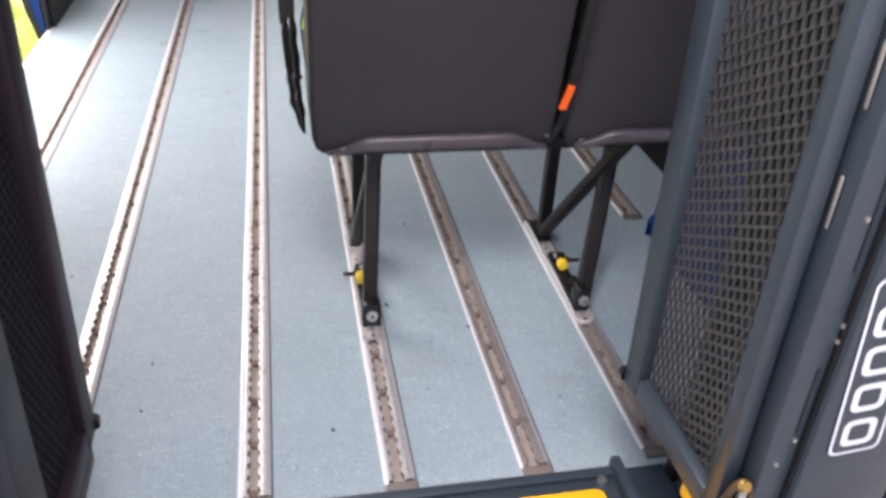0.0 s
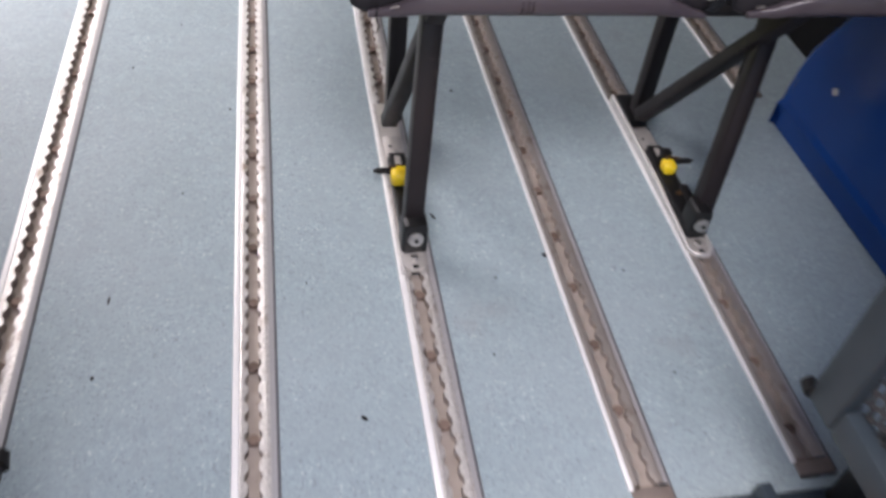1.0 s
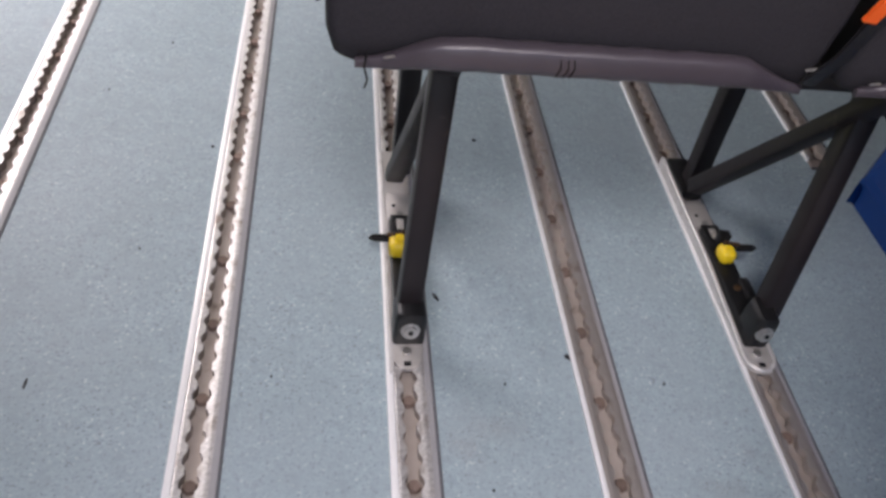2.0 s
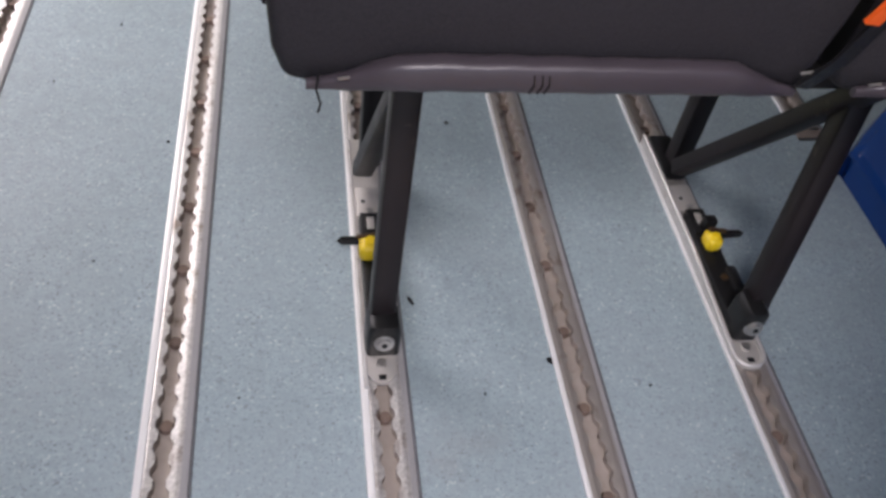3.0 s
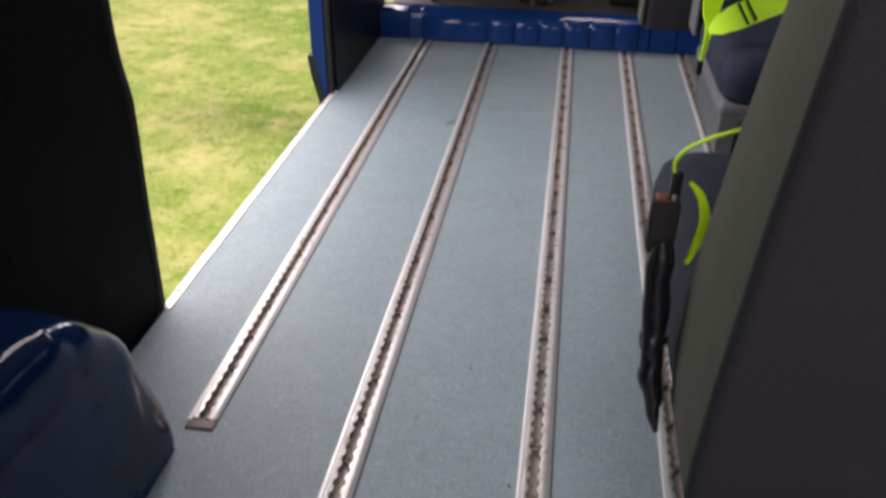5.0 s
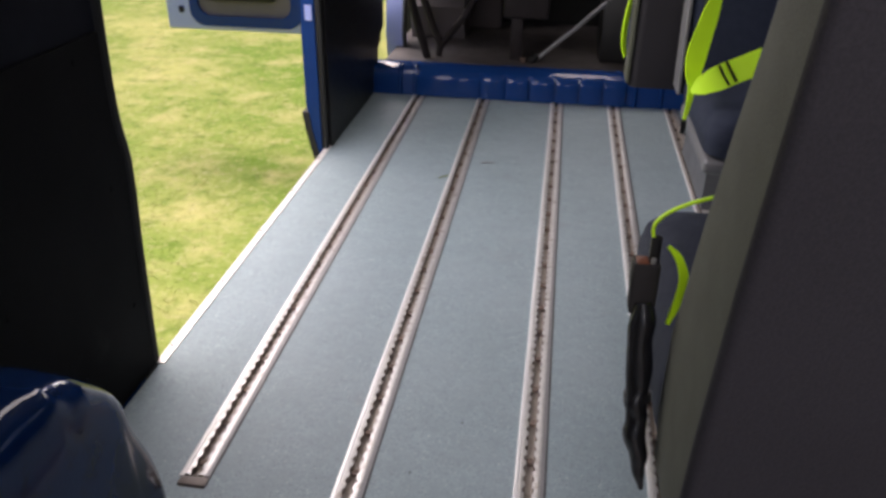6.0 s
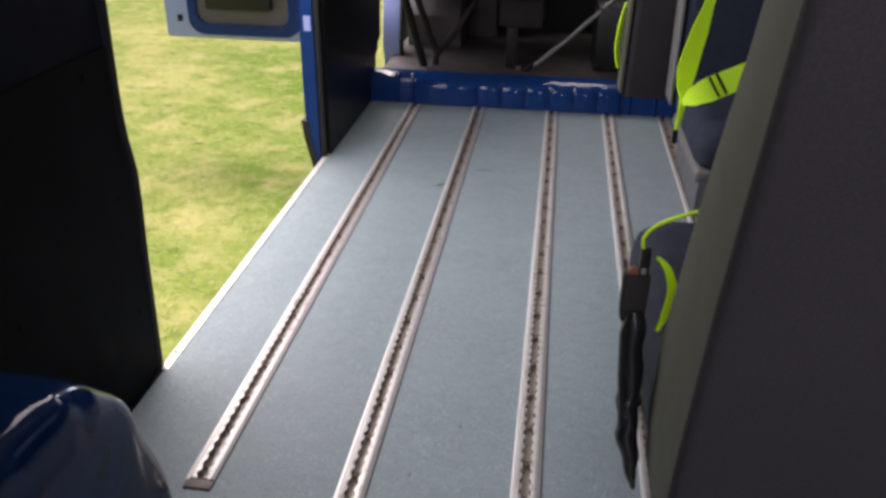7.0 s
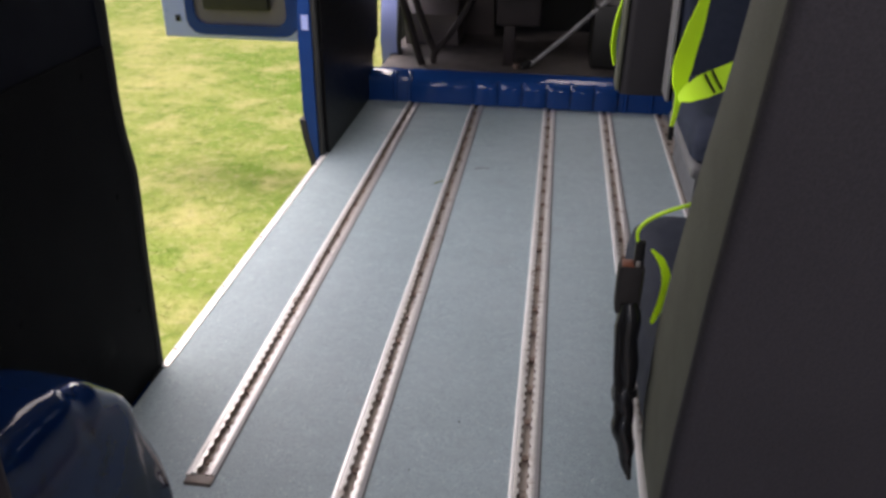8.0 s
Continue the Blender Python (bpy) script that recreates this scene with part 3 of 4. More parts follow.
# ribbed blue cross-member at the front end of the load floor
ridge = thing("cross_member", "gloss blue pressed steel cross-member with ribs", "cross-member", (0.16, FRONT, 0), kind="structure")
prof = [(0.0, 0.0), (0.006, 0.07), (0.018, 0.098), (0.04, 0.110), (0.11, 0.110), (0.11, 0.0)]
part("pressing", loft([[(x, FRONT + a, 0.001 + b) for a, b in prof] for x in (LEFT + 0.005, 0.2, RIGHT - 0.002)]), M_BLUE, ridge)
for x in (-0.632, -0.572, 0.30, 0.40, 0.50, 0.60, 0.74, 0.88):
    w = 0.009
    s = [[(x + d, FRONT + a - o, 0.002 + b) for a, b in ((0.0, 0.0), (0.006, 0.07), (0.018, 0.10), (0.042, 0.113), (0.06, 0.111), (0.06, 0.0))]
         for d, o in ((-w, 0.0), (-w * 0.4, 0.008), (w * 0.4, 0.008), (w, 0.0))]
    part("rib", loft(s), M_BLUE, ridge)
for x, half in ((-0.438, 0.125), (-0.257, 0.043), (-0.160, 0.043), (-0.060, 0.043), (0.036, 0.042), (0.128, 0.041), (0.222, 0.041)):
    bm = loft([[(x - half * q, FRONT - 0.009 + o, z), (x - half * q + 0.006, FRONT - 0.012 + o, z), (x + half * q - 0.006, FRONT - 0.012 + o, z),
                (x + half * q, FRONT - 0.009 + o, z), (x + half * q, FRONT + 0.035, z), (x - half * q, FRONT + 0.035, z)]
               for z, q, o in ((0.004, 1.0, 0.0), (0.066, 1.0, 0.003), (0.080, 0.99, 0.007), (0.092, 0.97, 0.016), (0.099, 0.94, 0.026), (0.104, 0.90, 0.036))])
    part("raised_pad", bm, M_BLUE, ridge)
for x in (-0.45, -0.15, 0.02, 0.12, 0.2, 0.3):
    part("rivet", disc((x, FRONT - 0.006, 0.008), 0.005, 0.006, (0, -1, 0), 8), M_BLUE, ridge)

# wheel arches: gloss blue pressings
def arch(name, wall_x, inner_x, y0, y1, height, label, round_r=0.046, lip=0.0, paint=M_BLUE):
    """A wheel box against a side wall: an arched profile, a flat side, a rolled and slightly dented shoulder. lip: how far a fold near the floor stands out."""
    s = 1 if inner_x > wall_x else -1
    mid, half = (y0 + y1) / 2, (y1 - y0) / 2
    n = 56
    prof = []
    for k in range(n + 1):
        u = -math.cos(math.pi * k / n)
        prof.append(Vector((0, mid + half * u, height * max(0.0, 1 - u ** 4) ** 0.76)))
    rows = []
    for k, p in enumerate(prof):
        t = prof[min(k + 1, n)] - prof[max(k - 1, 0)]
        out = Vector((0, -t.z, t.y)).normalized()
        r = round_r * (1 + 0.15 * math.sin(p.y * 47) + 0.14 * math.sin(p.y * 93 + 1))
        foot = p - out * r
        foot.z = max(foot.z, 0.004)
        row = []
        for z, o in ((0.0015, 0.0), (0.038, 0.25), (0.045, 0.95), (0.052, 1.0), (0.060, 0.25)):
            row.append((inner_x + s * lip * o, foot.y, min(z, foot.z * z / 0.065 + 0.0015)))
        for q in (0.33, 0.66):
            z0 = row[4][2]
            row.append((inner_x - s * 0.004 * q, foot.y, z0 + (foot.z - z0) * q))
        for j in range(9):
            a = radians(90 * j / 8)
            c = p - out * r * (1 - math.sin(a))
            row.append((inner_x - s * (0.006 + r * (1 - math.cos(a))), c.y, max(0.002, c.z)))
        x_top = row[-1][0]
        for q in (0.35, 0.7, 1.0):
            row.append((x_top + (wall_x - x_top) * q, p.y, max(0.002, p.z + 0.006 * math.sin(math.pi * q))))
        row.append((wall_x, p.y, 0.0015))
        rows.append(row)
    ob = thing(name, label, "wheel arch", (wall_x, mid, 0), kind="structure")
    part("pressing", loft(rows), paint, ob)
    return ob


arch("wheel_arch_left", LEFT - 0.004, -0.568, -0.32, 0.456, 0.372, "gloss blue wheel arch, its shade painted in, with a dented rounded shoulder", paint=M_BLUE_SHADE)
ar = arch("wheel_arch_right", RIGHT, 0.921, -0.30, 0.40, 0.372, "gloss blue wheel arch with a folded lower edge on the vinyl floor", lip=0.012)
for y, z in ((0.25, 0.14), (0.08, 0.17), (-0.06, 0.22)):
    part("screw", disc((0.923, y, z), 0.006, 0.006, (-1, 0, 0.1), 8), M_STEEL, ar)

# ---------------------------------------------------------------- floor rails
def rail_mesh(y0, y1, phase, deep):
    """An aluminium track: bevelled flanges and a slot with a row of round holes. y runs from 0."""
    bm = bmesh.new()
    ys, ws = [], []
    steps = 12
    k0 = math.ceil((y0 - phase) / HOLE * steps)
    k1 = math.floor((y1 - phase) / HOLE * steps)
    for k in range(k0, k1 + 1):
        d = ((k % steps) / steps - (1 if (k % steps) > steps / 2 else 0)) * HOLE
        r = 0.0100
        ys.append(phase + k * HOLE / steps)
        ws.append(max(0.0062, math.sqrt(max(0.0, r * r - d * d))))
    rows = []
    for y, w in zip(ys, ws):
        prof = [(-RL, -0.006), (-RL, 0.0008), (-RL + 0.0075, 0.0044), (-0.0128, 0.0042), (-w, 0.0034), (-w, deep + 0.0012), (-0.0118, deep + 0.0008), (-0.0118, deep),
                (0.0118, deep), (0.0118, deep + 0.0008), (w, deep + 0.0012), (w, 0.0034), (0.0128, 0.0042), (RR - 0.0075, 0.0044), (RR, 0.0006), (RR, -0.006)]
        rows.append([bm.verts.new((x, y, z)) for x, z in prof])
    for a, b in zip(rows, rows[1:]):
        for j in range(15):
            f = bm.faces.new((a[j], b[j], b[j + 1], a[j + 1]))
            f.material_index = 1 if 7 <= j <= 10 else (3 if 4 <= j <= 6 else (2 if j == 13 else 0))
    return bm


SCREW = disc((0, 0, 0), 0.0078, 0.005, n=12, bevel=0.0016)
bmesh.ops.recalc_face_normals(SCREW, faces=SCREW.faces)
SCREW_ME = bpy.data.meshes.new("screw")
SCREW.to_mesh(SCREW_ME)
SCREW.free()
SCREW_ME.materials.append(M_RUST)
for k, (x, y0, ph) in enumerate(zip(RAIL_X, RAIL_Y0, SCREW_0)):
    rail = thing("floor_rail", "worn aluminium seat-fixing track with scalloped slot, let into the floor", "floor rail", (x, y0, 0), group="floor rails")
    bm = rail_mesh(y0 + 0.02, FRONT - 0.004, ph, (-0.0105, -0.0105, -0.0100, -0.0095, -0.0070, -0.0085, -0.0085)[k])
    bmesh.ops.translate(bm, verts=bm.verts, vec=(x, 0, 0))
    part("track", bm, (M_ALU_DULL if k > 3 else M_ALU, M_SLOT, M_BEVEL_SHADE, M_SLOT_SHADE), rail)
    # dark strip stands in for the thin shadow along the right edge
    part("edge_shadow", boxes((x + RR - 0.0012, x + RR + 0.0022, y0, FRONT - 0.004, 0.0002, 0.0016), bevel=0.0005), M_EDGE_SHADOW, rail, "dark line for the shadow along the edge")
    # pale strip imitates the light caught by the left edge
    part("lit_edge", boxes((x - RL - 0.0026, x - RL + (0.0052 if k < 4 else 0.0030), y0 + 0.016, FRONT - 0.004, 0.0002, 0.0047), bevel=0.0010), M_ALU_BRIGHT, rail, "pale strip standing for the lit left edge")
    bm = boxes((x - RL, x + RR, y0, y0 + 0.02, -0.006, 0.0030), bevel=0.002)
    part("end_cap", bm, M_ENDCAP, rail, "dull grey end piece")
    y = ph - math.floor((ph - y0 - 0.03) / 0.1016) * 0.1016
    while y < FRONT - 0.02:
        s = new("screw", SCREW_ME)
        s.parent = rail
        s.location = (0, y - y0, max(-0.0040, (-0.0105, -0.0105, -0.0100, -0.0095, -0.0070, -0.0085, -0.0085)[k] + 0.001))
        y += 0.1016

# ---------------------------------------------------------------- the double seat
REAR_Y = ((0.38, 0.055), (0.45, 0.047), (0.55, 0.036), (0.70, 0.010), (0.82, -0.018), (0.92, -0.042), (1.10, -0.085))
FRONT_Y = ((0.38, 0.19), (0.45, 0.210), (0.55, 0.208), (0.69, 0.155), (0.77, 0.122), (0.905, 0.055), (1.10, 0.0))


def backrest(parent, x0, x1, mirror=1, base=(0, 0), inner=0):
    """Upholstered back: flat vinyl rear, cloth sides and front. mirror -1 faces it to the rear. inner: the side blacked
    to stand for the gap's shade.
    """
    bx, by = base
    zs = [0.384, 0.392, 0.414, 0.46, 0.5, 0.55, 0.62, 0.7, 0.78, 0.86, 0.94, 1.02, 1.07, 1.095, 1.105]
    bm = bmesh.new()
    rings = []
    for i, z in enumerate(zs):
        inset = (0.018, 0.008, 0.002)[i] if i < 3 else (0.0 if z < 1.06 else (0.012 if z < 1.08 else (0.03 if z < 1.1 else 0.05)))
        ya, yb = lerp(REAR_Y, z), lerp(FRONT_Y, z)
        ps = round_rect(x0 + inset, x1 - inset, ya + inset * 0.4, yb - inset * 0.4, 0.010, 4)
        # slight fullness of the rear panel
        out = []
        for px, py in ps:
            f = max(0.0, 1 - ((px - (x0 + x1) / 2) / ((x1 - x0) / 2)) ** 4)
            py -= 0.006 * f if py < ya + 0.004 else 0
            out.append((bx + px, by + mirror * py, z))
        rings.append([bm.verts.new(p) for p in out])
    n = len(rings[0])
    for a, b in zip(rings, rings[1:]):
        for k in range(n):
            f = bm.faces.new((a[k], a[(k + 1) % n], b[(k + 1) % n], b[k]))
            f.material_index = 0 if k <= 8 else (2 if 11 <= k <= 18 else 1)
            # side towards the other back is black: the gap's shade put into colour
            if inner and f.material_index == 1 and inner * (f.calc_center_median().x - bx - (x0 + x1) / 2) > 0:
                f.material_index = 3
    bm.faces.new(rings[0][::-1])
    bm.faces.new(rings[-1])
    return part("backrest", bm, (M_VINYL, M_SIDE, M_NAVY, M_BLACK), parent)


def cushion(parent, x0, x1, y0, y1, z0, z1, material):
    bm = bmesh.new()
    rings = []
    for z, i in ((z0, 0.014), (z0 + 0.012, 0.003), (z0 + 0.04, 0.0), (z1 - 0.05, 0.0), (z1 - 0.022, 0.006), (z1 - 0.008, 0.018), (z1, 0.04)):
        rings.append([(x, y, z) for x, y in round_rect(x0 + i, x1 - i, y0 + i, y1 - i, 0.045, 6)])
    loft(rings, bm)
    return part("cushion", bm, material, parent)


def lip(parent, x0, x1):
    """The rolled vinyl edge along the foot of a backrest, fuller along its middle."""
    secs = []
    for k in range(25):
        u = k / 24
        x = x0 + (x1 - x0) * u
        e = min(1.0, min(u, 1 - u) / 0.20)
        e = e * e * (3 - 2 * e)
        r = 0.004 + 0.0085 * e
        zc = 0.3885 + 0.0212 * e
        yc = 0.052 - 0.013 * e
        ring = []
        for j in range(16):
            ca, sa = math.cos(2 * math.pi * (j + 0.5) / 16), math.sin(2 * math.pi * (j + 0.5) / 16)
            ring.append((x, yc + r * 0.8 * math.copysign(abs(ca) ** 0.6, ca), zc + r * math.copysign(abs(sa) ** 0.6, sa) + 0.0006 * math.sin(k * 2.3)))
        secs.append(ring)
    part("lower_welt", loft(secs), M_LIP, parent, "shiny plum vinyl welt along the lower edge")


seat = thing("double_seat", "double passenger seat in charcoal vinyl and navy cloth on rails", "seat", (0.43, 0.2, 0))
for x0, x1 in ((0.118, 0.533), (0.548, 0.962)):
    backrest(seat, x0, x1, inner=1 if x0 < 0.5 else -1)
    lip(seat, x0 + 0.025, x1 - 0.012)
    cushion(seat, x0 + 0.004, x1 + 0.001, 0.20, 0.60, 0.394, 0.512, M_NAVY2)
part("seat_frame", boxes((0.165, 0.945, 0.075, 0.11, 0.372, 0.393), (0.135, 0.945, 0.50, 0.54, 0.366, 0.389), (0.135, 0.165, 0.10, 0.50, 0.366, 0.391),
                         (0.915, 0.945, 0.10, 0.50, 0.366, 0.391), (0.52, 0.56, 0.10, 0.50, 0.366, 0.391), bevel=0.003), M_BLACK, seat, "black steel seat frame")
part("lower_board", boxes((0.140, 0.940, 0.066, 0.52, 0.3905, 0.3935), bevel=0.001), M_BLACK, seat)
# stitched thread ends and puckers on the welt
part("loose_thread", rod([(0.152, 0.046, 0.402), (0.150, 0.040, 0.392), (0.153, 0.036, 0.384), (0.151, 0.036, 0.376)], 0.0009, 5), M_BLACK, seat)
for x in (0.300, 0.306, 0.311):
    part("stitch", rod([(x, 0.0292, 0.416), (x + 0.0015, 0.0285, 0.408), (x - 0.001, 0.0295, 0.400)], 0.0008, 5), M_LEG, seat)
for x, z in ((0.165, 0.400), (0.512, 0.412), (0.575, 0.402)):
    part("staple", rod([(x, 0.043, z), (x + 0.008, 0.041, z + 0.003)], 0.0012, 5), M_STEEL, seat)
# strap and tab in the gap between the two backs
part("gap_strap", ribbon([(0.520, 0.045, 0.398), (0.531, 0.034, 0.43), (0.538, 0.026, 0.47), (0.541, 0.010, 0.56), (0.542, -0.02, 0.70), (0.542, -0.07, 0.95)], 0.014, 0.003,
                         (1, 0, 0.25)), M_WEB, seat, "black webbing strap between the backs")
part("orange_tab", ribbon([(0.530, 0.026, 0.468), (0.533, 0.021, 0.486), (0.537, 0.014, 0.512)], 0.0125, 0.004, (1, 0, 0.25)), M_ORANGE, seat, "orange fabric tab")


def leg_set(x):
    """A leg frame over one rail, with its foot plate, clamp body, knob and slide."""
    k = 1.0 if x > 0.5 else 0.25
    thin = 0.003 if x > 0.5 else 0.0
    part("rear_leg", bar((x + 0.010 * k - 0.003 * (1 - k), 0.096, 0.040), (x + 0.075 * k - 0.006 * (1 - k), 0.216 if x > 0.5 else 0.165, 0.372), 0.0275, 0.026), M_LEG, seat, "black square steel leg")
    part("front_leg", bar((x + 0.006, 0.358, 0.028), (x + 0.004, 0.362, 0.372), 0.027, 0.027), M_LEG, seat)
    part("brace", bar((x - 0.005, 0.330, 0.040), (x + 0.067 * k, 0.128, 0.366), 0.025, 0.022), M_LEG, seat, "diagonal black brace")
    # plate with a rounded rear tongue
    pts = [(0.0165 * math.cos(radians(a)), 0.052 + 0.018 * math.sin(radians(a))) for a in range(180, 361, 15)] + [(0.0165, 0.420), (-0.0165, 0.420)]
    plate = part("foot_plate", loft([[(x + a, b, z) for a, b in pts] for z in (0.0046, 0.0095)]), M_PLATE, seat, "pale metal foot plate")
    part("rivet", disc((x, 0.058, 0.0105), 0.0055, 0.003, n=10), M_STEEL, plate)
    part("tongue_slot", boxes((x - 0.004, x + 0.004, 0.038, 0.044, 0.0097, 0.0104)), M_BLACK, plate)
    if x > 0.5:
        rim = [(x - 0.0172, 0.420), (x - 0.0172, 0.20)] + [(x + 0.0172 * math.cos(radians(a)), 0.052 + 0.0185 * math.sin(radians(a))) for a in range(180, 361, 15)] + [(x + 0.0172, 0.075)]
        secs = []
        for q, (rx, ry) in enumerate(rim):
            h = 0.022 if ry > 0.06 and rx < x else 0.0125
            nx, ny = ((-1, 0) if q < 2 else ((rx - x) / 0.0172, (ry - 0.052) / 0.0185) if q < len(rim) - 1 else (1, 0))
            secs.append([(rx + nx * e, ry + ny * e, z) for e, z in ((-0.002, 0.0050), (0.0038, 0.0050), (0.0038, h - 0.0015), (0.0020, h), (-0.0006, h), (-0.002, h - 0.001))])
        part("rim", loft(secs), M_RIM, seat, "pale raised rim")
    else:
        part("rim", boxes((x - 0.0205, x - 0.0152, 0.030, 0.420, 0.0046, 0.0105), bevel=0.0015), M_RIM, seat, "pale raised rim")
    part("front_bracket", boxes((x - 0.0145, x + 0.0145, 0.268, 0.318, 0.0096, 0.020), bevel=0.002), M_PLATE, seat, "pale metal bracket")
    part("bracket_bolt", disc((x + 0.001, 0.276, 0.0213), 0.0050, 0.003, n=10, bevel=0.001), M_STEEL, seat)
    part("bracket_hole", disc((x - 0.006, 0.292, 0.0203), 0.0028, 0.0008, n=8), M_BLACK, seat)
    part("clamp_body", boxes((x - 0.014, x + 0.015, 0.085, 0.262, 0.0096, 0.026), bevel=0.003), M_BLACK, seat, "black clamp body")
    if x > 0.5:
        part("end_block", boxes((x - 0.0165, x + 0.0175, 0.336, 0.414, 0.0096, 0.027), bevel=0.004), M_BLACK, seat)
    block = part("foot_block", loft([[(x + 0.002 + px * e, 0.088 + py, z) for px, py in round_rect(-0.0185 + thin, 0.0185 - thin, -0.020, 0.018, 0.006, 3)]
                                     for z, e in ((0.0098, 1.0), (0.040, 1.0), (0.050, 0.96), (0.057, 0.84), (0.060, 0.6))]), M_BLACK, seat, "black foot bracket")
    part("pivot_washer", disc((x + 0.002, 0.0670, 0.036), 0.0115, 0.004, (0, -1, 0.25), 18, 0.001), M_STEEL, block)
    part("pivot_bolt", disc((x + 0.002, 0.0645, 0.0366), 0.0085, 0.005, (0, -1, 0.25), 16, 0.0015), M_STEEL, block)
    part("bolt_socket", disc((x + 0.002, 0.0619, 0.0373), 0.0035, 0.0008, (0, -1, 0.25), 6), M_BLACK, block)
    part("latch_window", boxes((x - 0.0125, x + 0.0125, 0.222, 0.264, 0.0262, 0.0300), bevel=0.0015), M_BLACK, seat)
    part("latch_tongue", boxes((x - 0.0048, x + 0.0042, 0.236, 0.255, 0.0302, 0.0312), bevel=0.0004), M_PLATE, seat)
    kx = x - (0.004 if x < 0.5 else 0.0)
    knob = part("yellow_knob", boxes((kx - 0.0135 + thin, kx + 0.0135 - thin, 0.186 + thin, 0.215, 0.026, 0.049 - thin * 0.7), bevel=0.007, seg=3), M_YELLOW, seat, "yellow release knob")
    s = 1 if x > 0.5 else -1
    part("knob_cap", disc((kx, 0.2005, 0.0495 - thin * 0.7), 0.0085 - thin * 0.5, 0.004, n=12, bevel=0.002), M_YELLOW, knob)
    part("knob_pin", rod([(kx - s * 0.006, 0.2085, 0.0500), (kx + s * 0.016, 0.2085, 0.0470)], 0.0030, 8), M_BRASS, knob, "brass pin")
    part("lock_screw", disc((x + 0.001, 0.150, 0.0268), 0.0050, 0.003, n=8), M_BRASS, seat, "brass screw")
    part("side_lug", boxes((x + 0.006, x + 0.0195, 0.128, 0.165, 0.0098, 0.033), bevel=0.004), M_BLACK, seat)
    part("slide_pin", rod([(x + s * 0.010, 0.204, 0.042), (x + s * 0.036, 0.205, 0.042), (x + s * 0.040, 0.208, 0.042), (x + s * 0.036, 0.211, 0.042), (x + s * 0.010, 0.211, 0.042)],
                          0.0028, 8), M_BLACK, seat)
    if x > 0.5:
        part("hook", boxes((x - 0.002, x + 0.014, 0.225, 0.238, 0.028, 0.046), bevel=0.002), M_BLACK, seat)


leg_set(RAIL_X[3])
leg_set(RAIL_X[5])

# buckle stalk hanging beside the left back
bm = loft([[(0.0915 + px * w, 0.241 + py, z - 0.012) for px, py in round_rect(-0.0135, 0.0135, -0.0095, 0.0095, 0.004, 3)]
           for z, w in ((0.560, 0.86), (0.566, 0.96), (0.600, 1.0), (0.611, 0.98), (0.615, 0.90))])
buckle = part("buckle_head", bm, M_BUCKLE, seat, "brown-black seatbelt buckle")
part("release_button", boxes((0.0815, 0.0935, 0.2335, 0.2485, 0.6000, 0.6045), bevel=0.0015), M_BUTTON, buckle, "worn orange release button")
part("tongue", boxes((0.0925, 0.1025, 0.2365, 0.2445, 0.6015, 0.6300), bevel=0.002), M_BLACK, buckle)
part("tongue_tip", boxes((0.0945, 0.0995, 0.2340, 0.2365, 0.6020, 0.6095), bevel=0.001), M_STEEL, buckle)
part("stalk", rod(*curve_through([(0.0925, 0.2394, 0.5600), (0.0950, 0.2343, 0.5400), (0.0945, 0.2295, 0.5200), (0.0977, 0.2257, 0.4950), (0.1000, 0.2208, 0.4700), (0.0971, 0.2171, 0.4550), (0.1013, 0.2122, 0.4380), (0.0995, 0.2071, 0.4200),
                   (0.1056, 0.2001, 0.4020), (0.1068, 0.1943, 0.3860), (0.1120, 0.1870, 0.3660)], [0.0135, 0.0175, 0.0160, 0.0170, 0.0130, 0.0160, 0.0130, 0.0160, 0.0130, 0.0095, 0.0035]), 14, flat=0.75), M_WEB, seat, "wrinkled black buckle sheath")
part("stalk_fold", rod([(0.0890, 0.2283, 0.5620), (0.0853, 0.2228, 0.5400), (0.0875, 0.2189, 0.5150), (0.0878, 0.2161, 0.4900), (0.0920, 0.2109, 0.4620), (0.0933, 0.2058, 0.4350), (0.0986, 0.1984, 0.4050)], [0.003, 0.0055, 0.006, 0.0045, 0.0055, 0.0045, 0.002], 8), M_WEB, seat)
part("sheath_band", rod([(0.0985, 0.2196, 0.4640), (0.0991, 0.2177, 0.4560)], 0.0140, 12), M_BLACK, seat)
part("lap_belt", rod(curve_through([(0.0985, 0.2405, 0.6210), (0.0935, 0.2400, 0.6320), (0.0935, 0.2390, 0.6430), (0.1010, 0.2360, 0.6550), (0.1140, 0.2320, 0.6660), (0.1320, 0.2260, 0.6770), (0.1970, 0.2150, 0.7070)]), 0.0024, 8, flat=0.7), M_LIME, seat,
     "lime seatbelt webbing")
part("belt_end", ribbon(*curve_through([(0.1080, 0.2330, 0.6240), (0.1190, 0.2320, 0.6120), (0.1260, 0.2300, 0.5920), (0.1240, 0.2288, 0.5680), (0.1170, 0.2253, 0.5440)], [0.003, 0.007, 0.009, 0.008, 0.003]), 0.003, (1, 0.3, 0)), M_LIME, seat,
     "lime seatbelt webbing")

# ---------------------------------------------------------------- further seats
front_seat = thing("rear_facing_seat", "navy cloth passenger seat facing the rear with a lime seatbelt", "seat", (0.52, 1.3, 0), group="further seats")
cushion(front_seat, 0.295, 0.74, 1.10, 1.52, 0.38, 0.475, M_NAVY)
part("seat_shell", boxes((0.300, 0.735, 1.12, 1.52, 0.345, 0.379), bevel=0.012, seg=3), M_GREY, front_seat, "grey plastic seat shell")
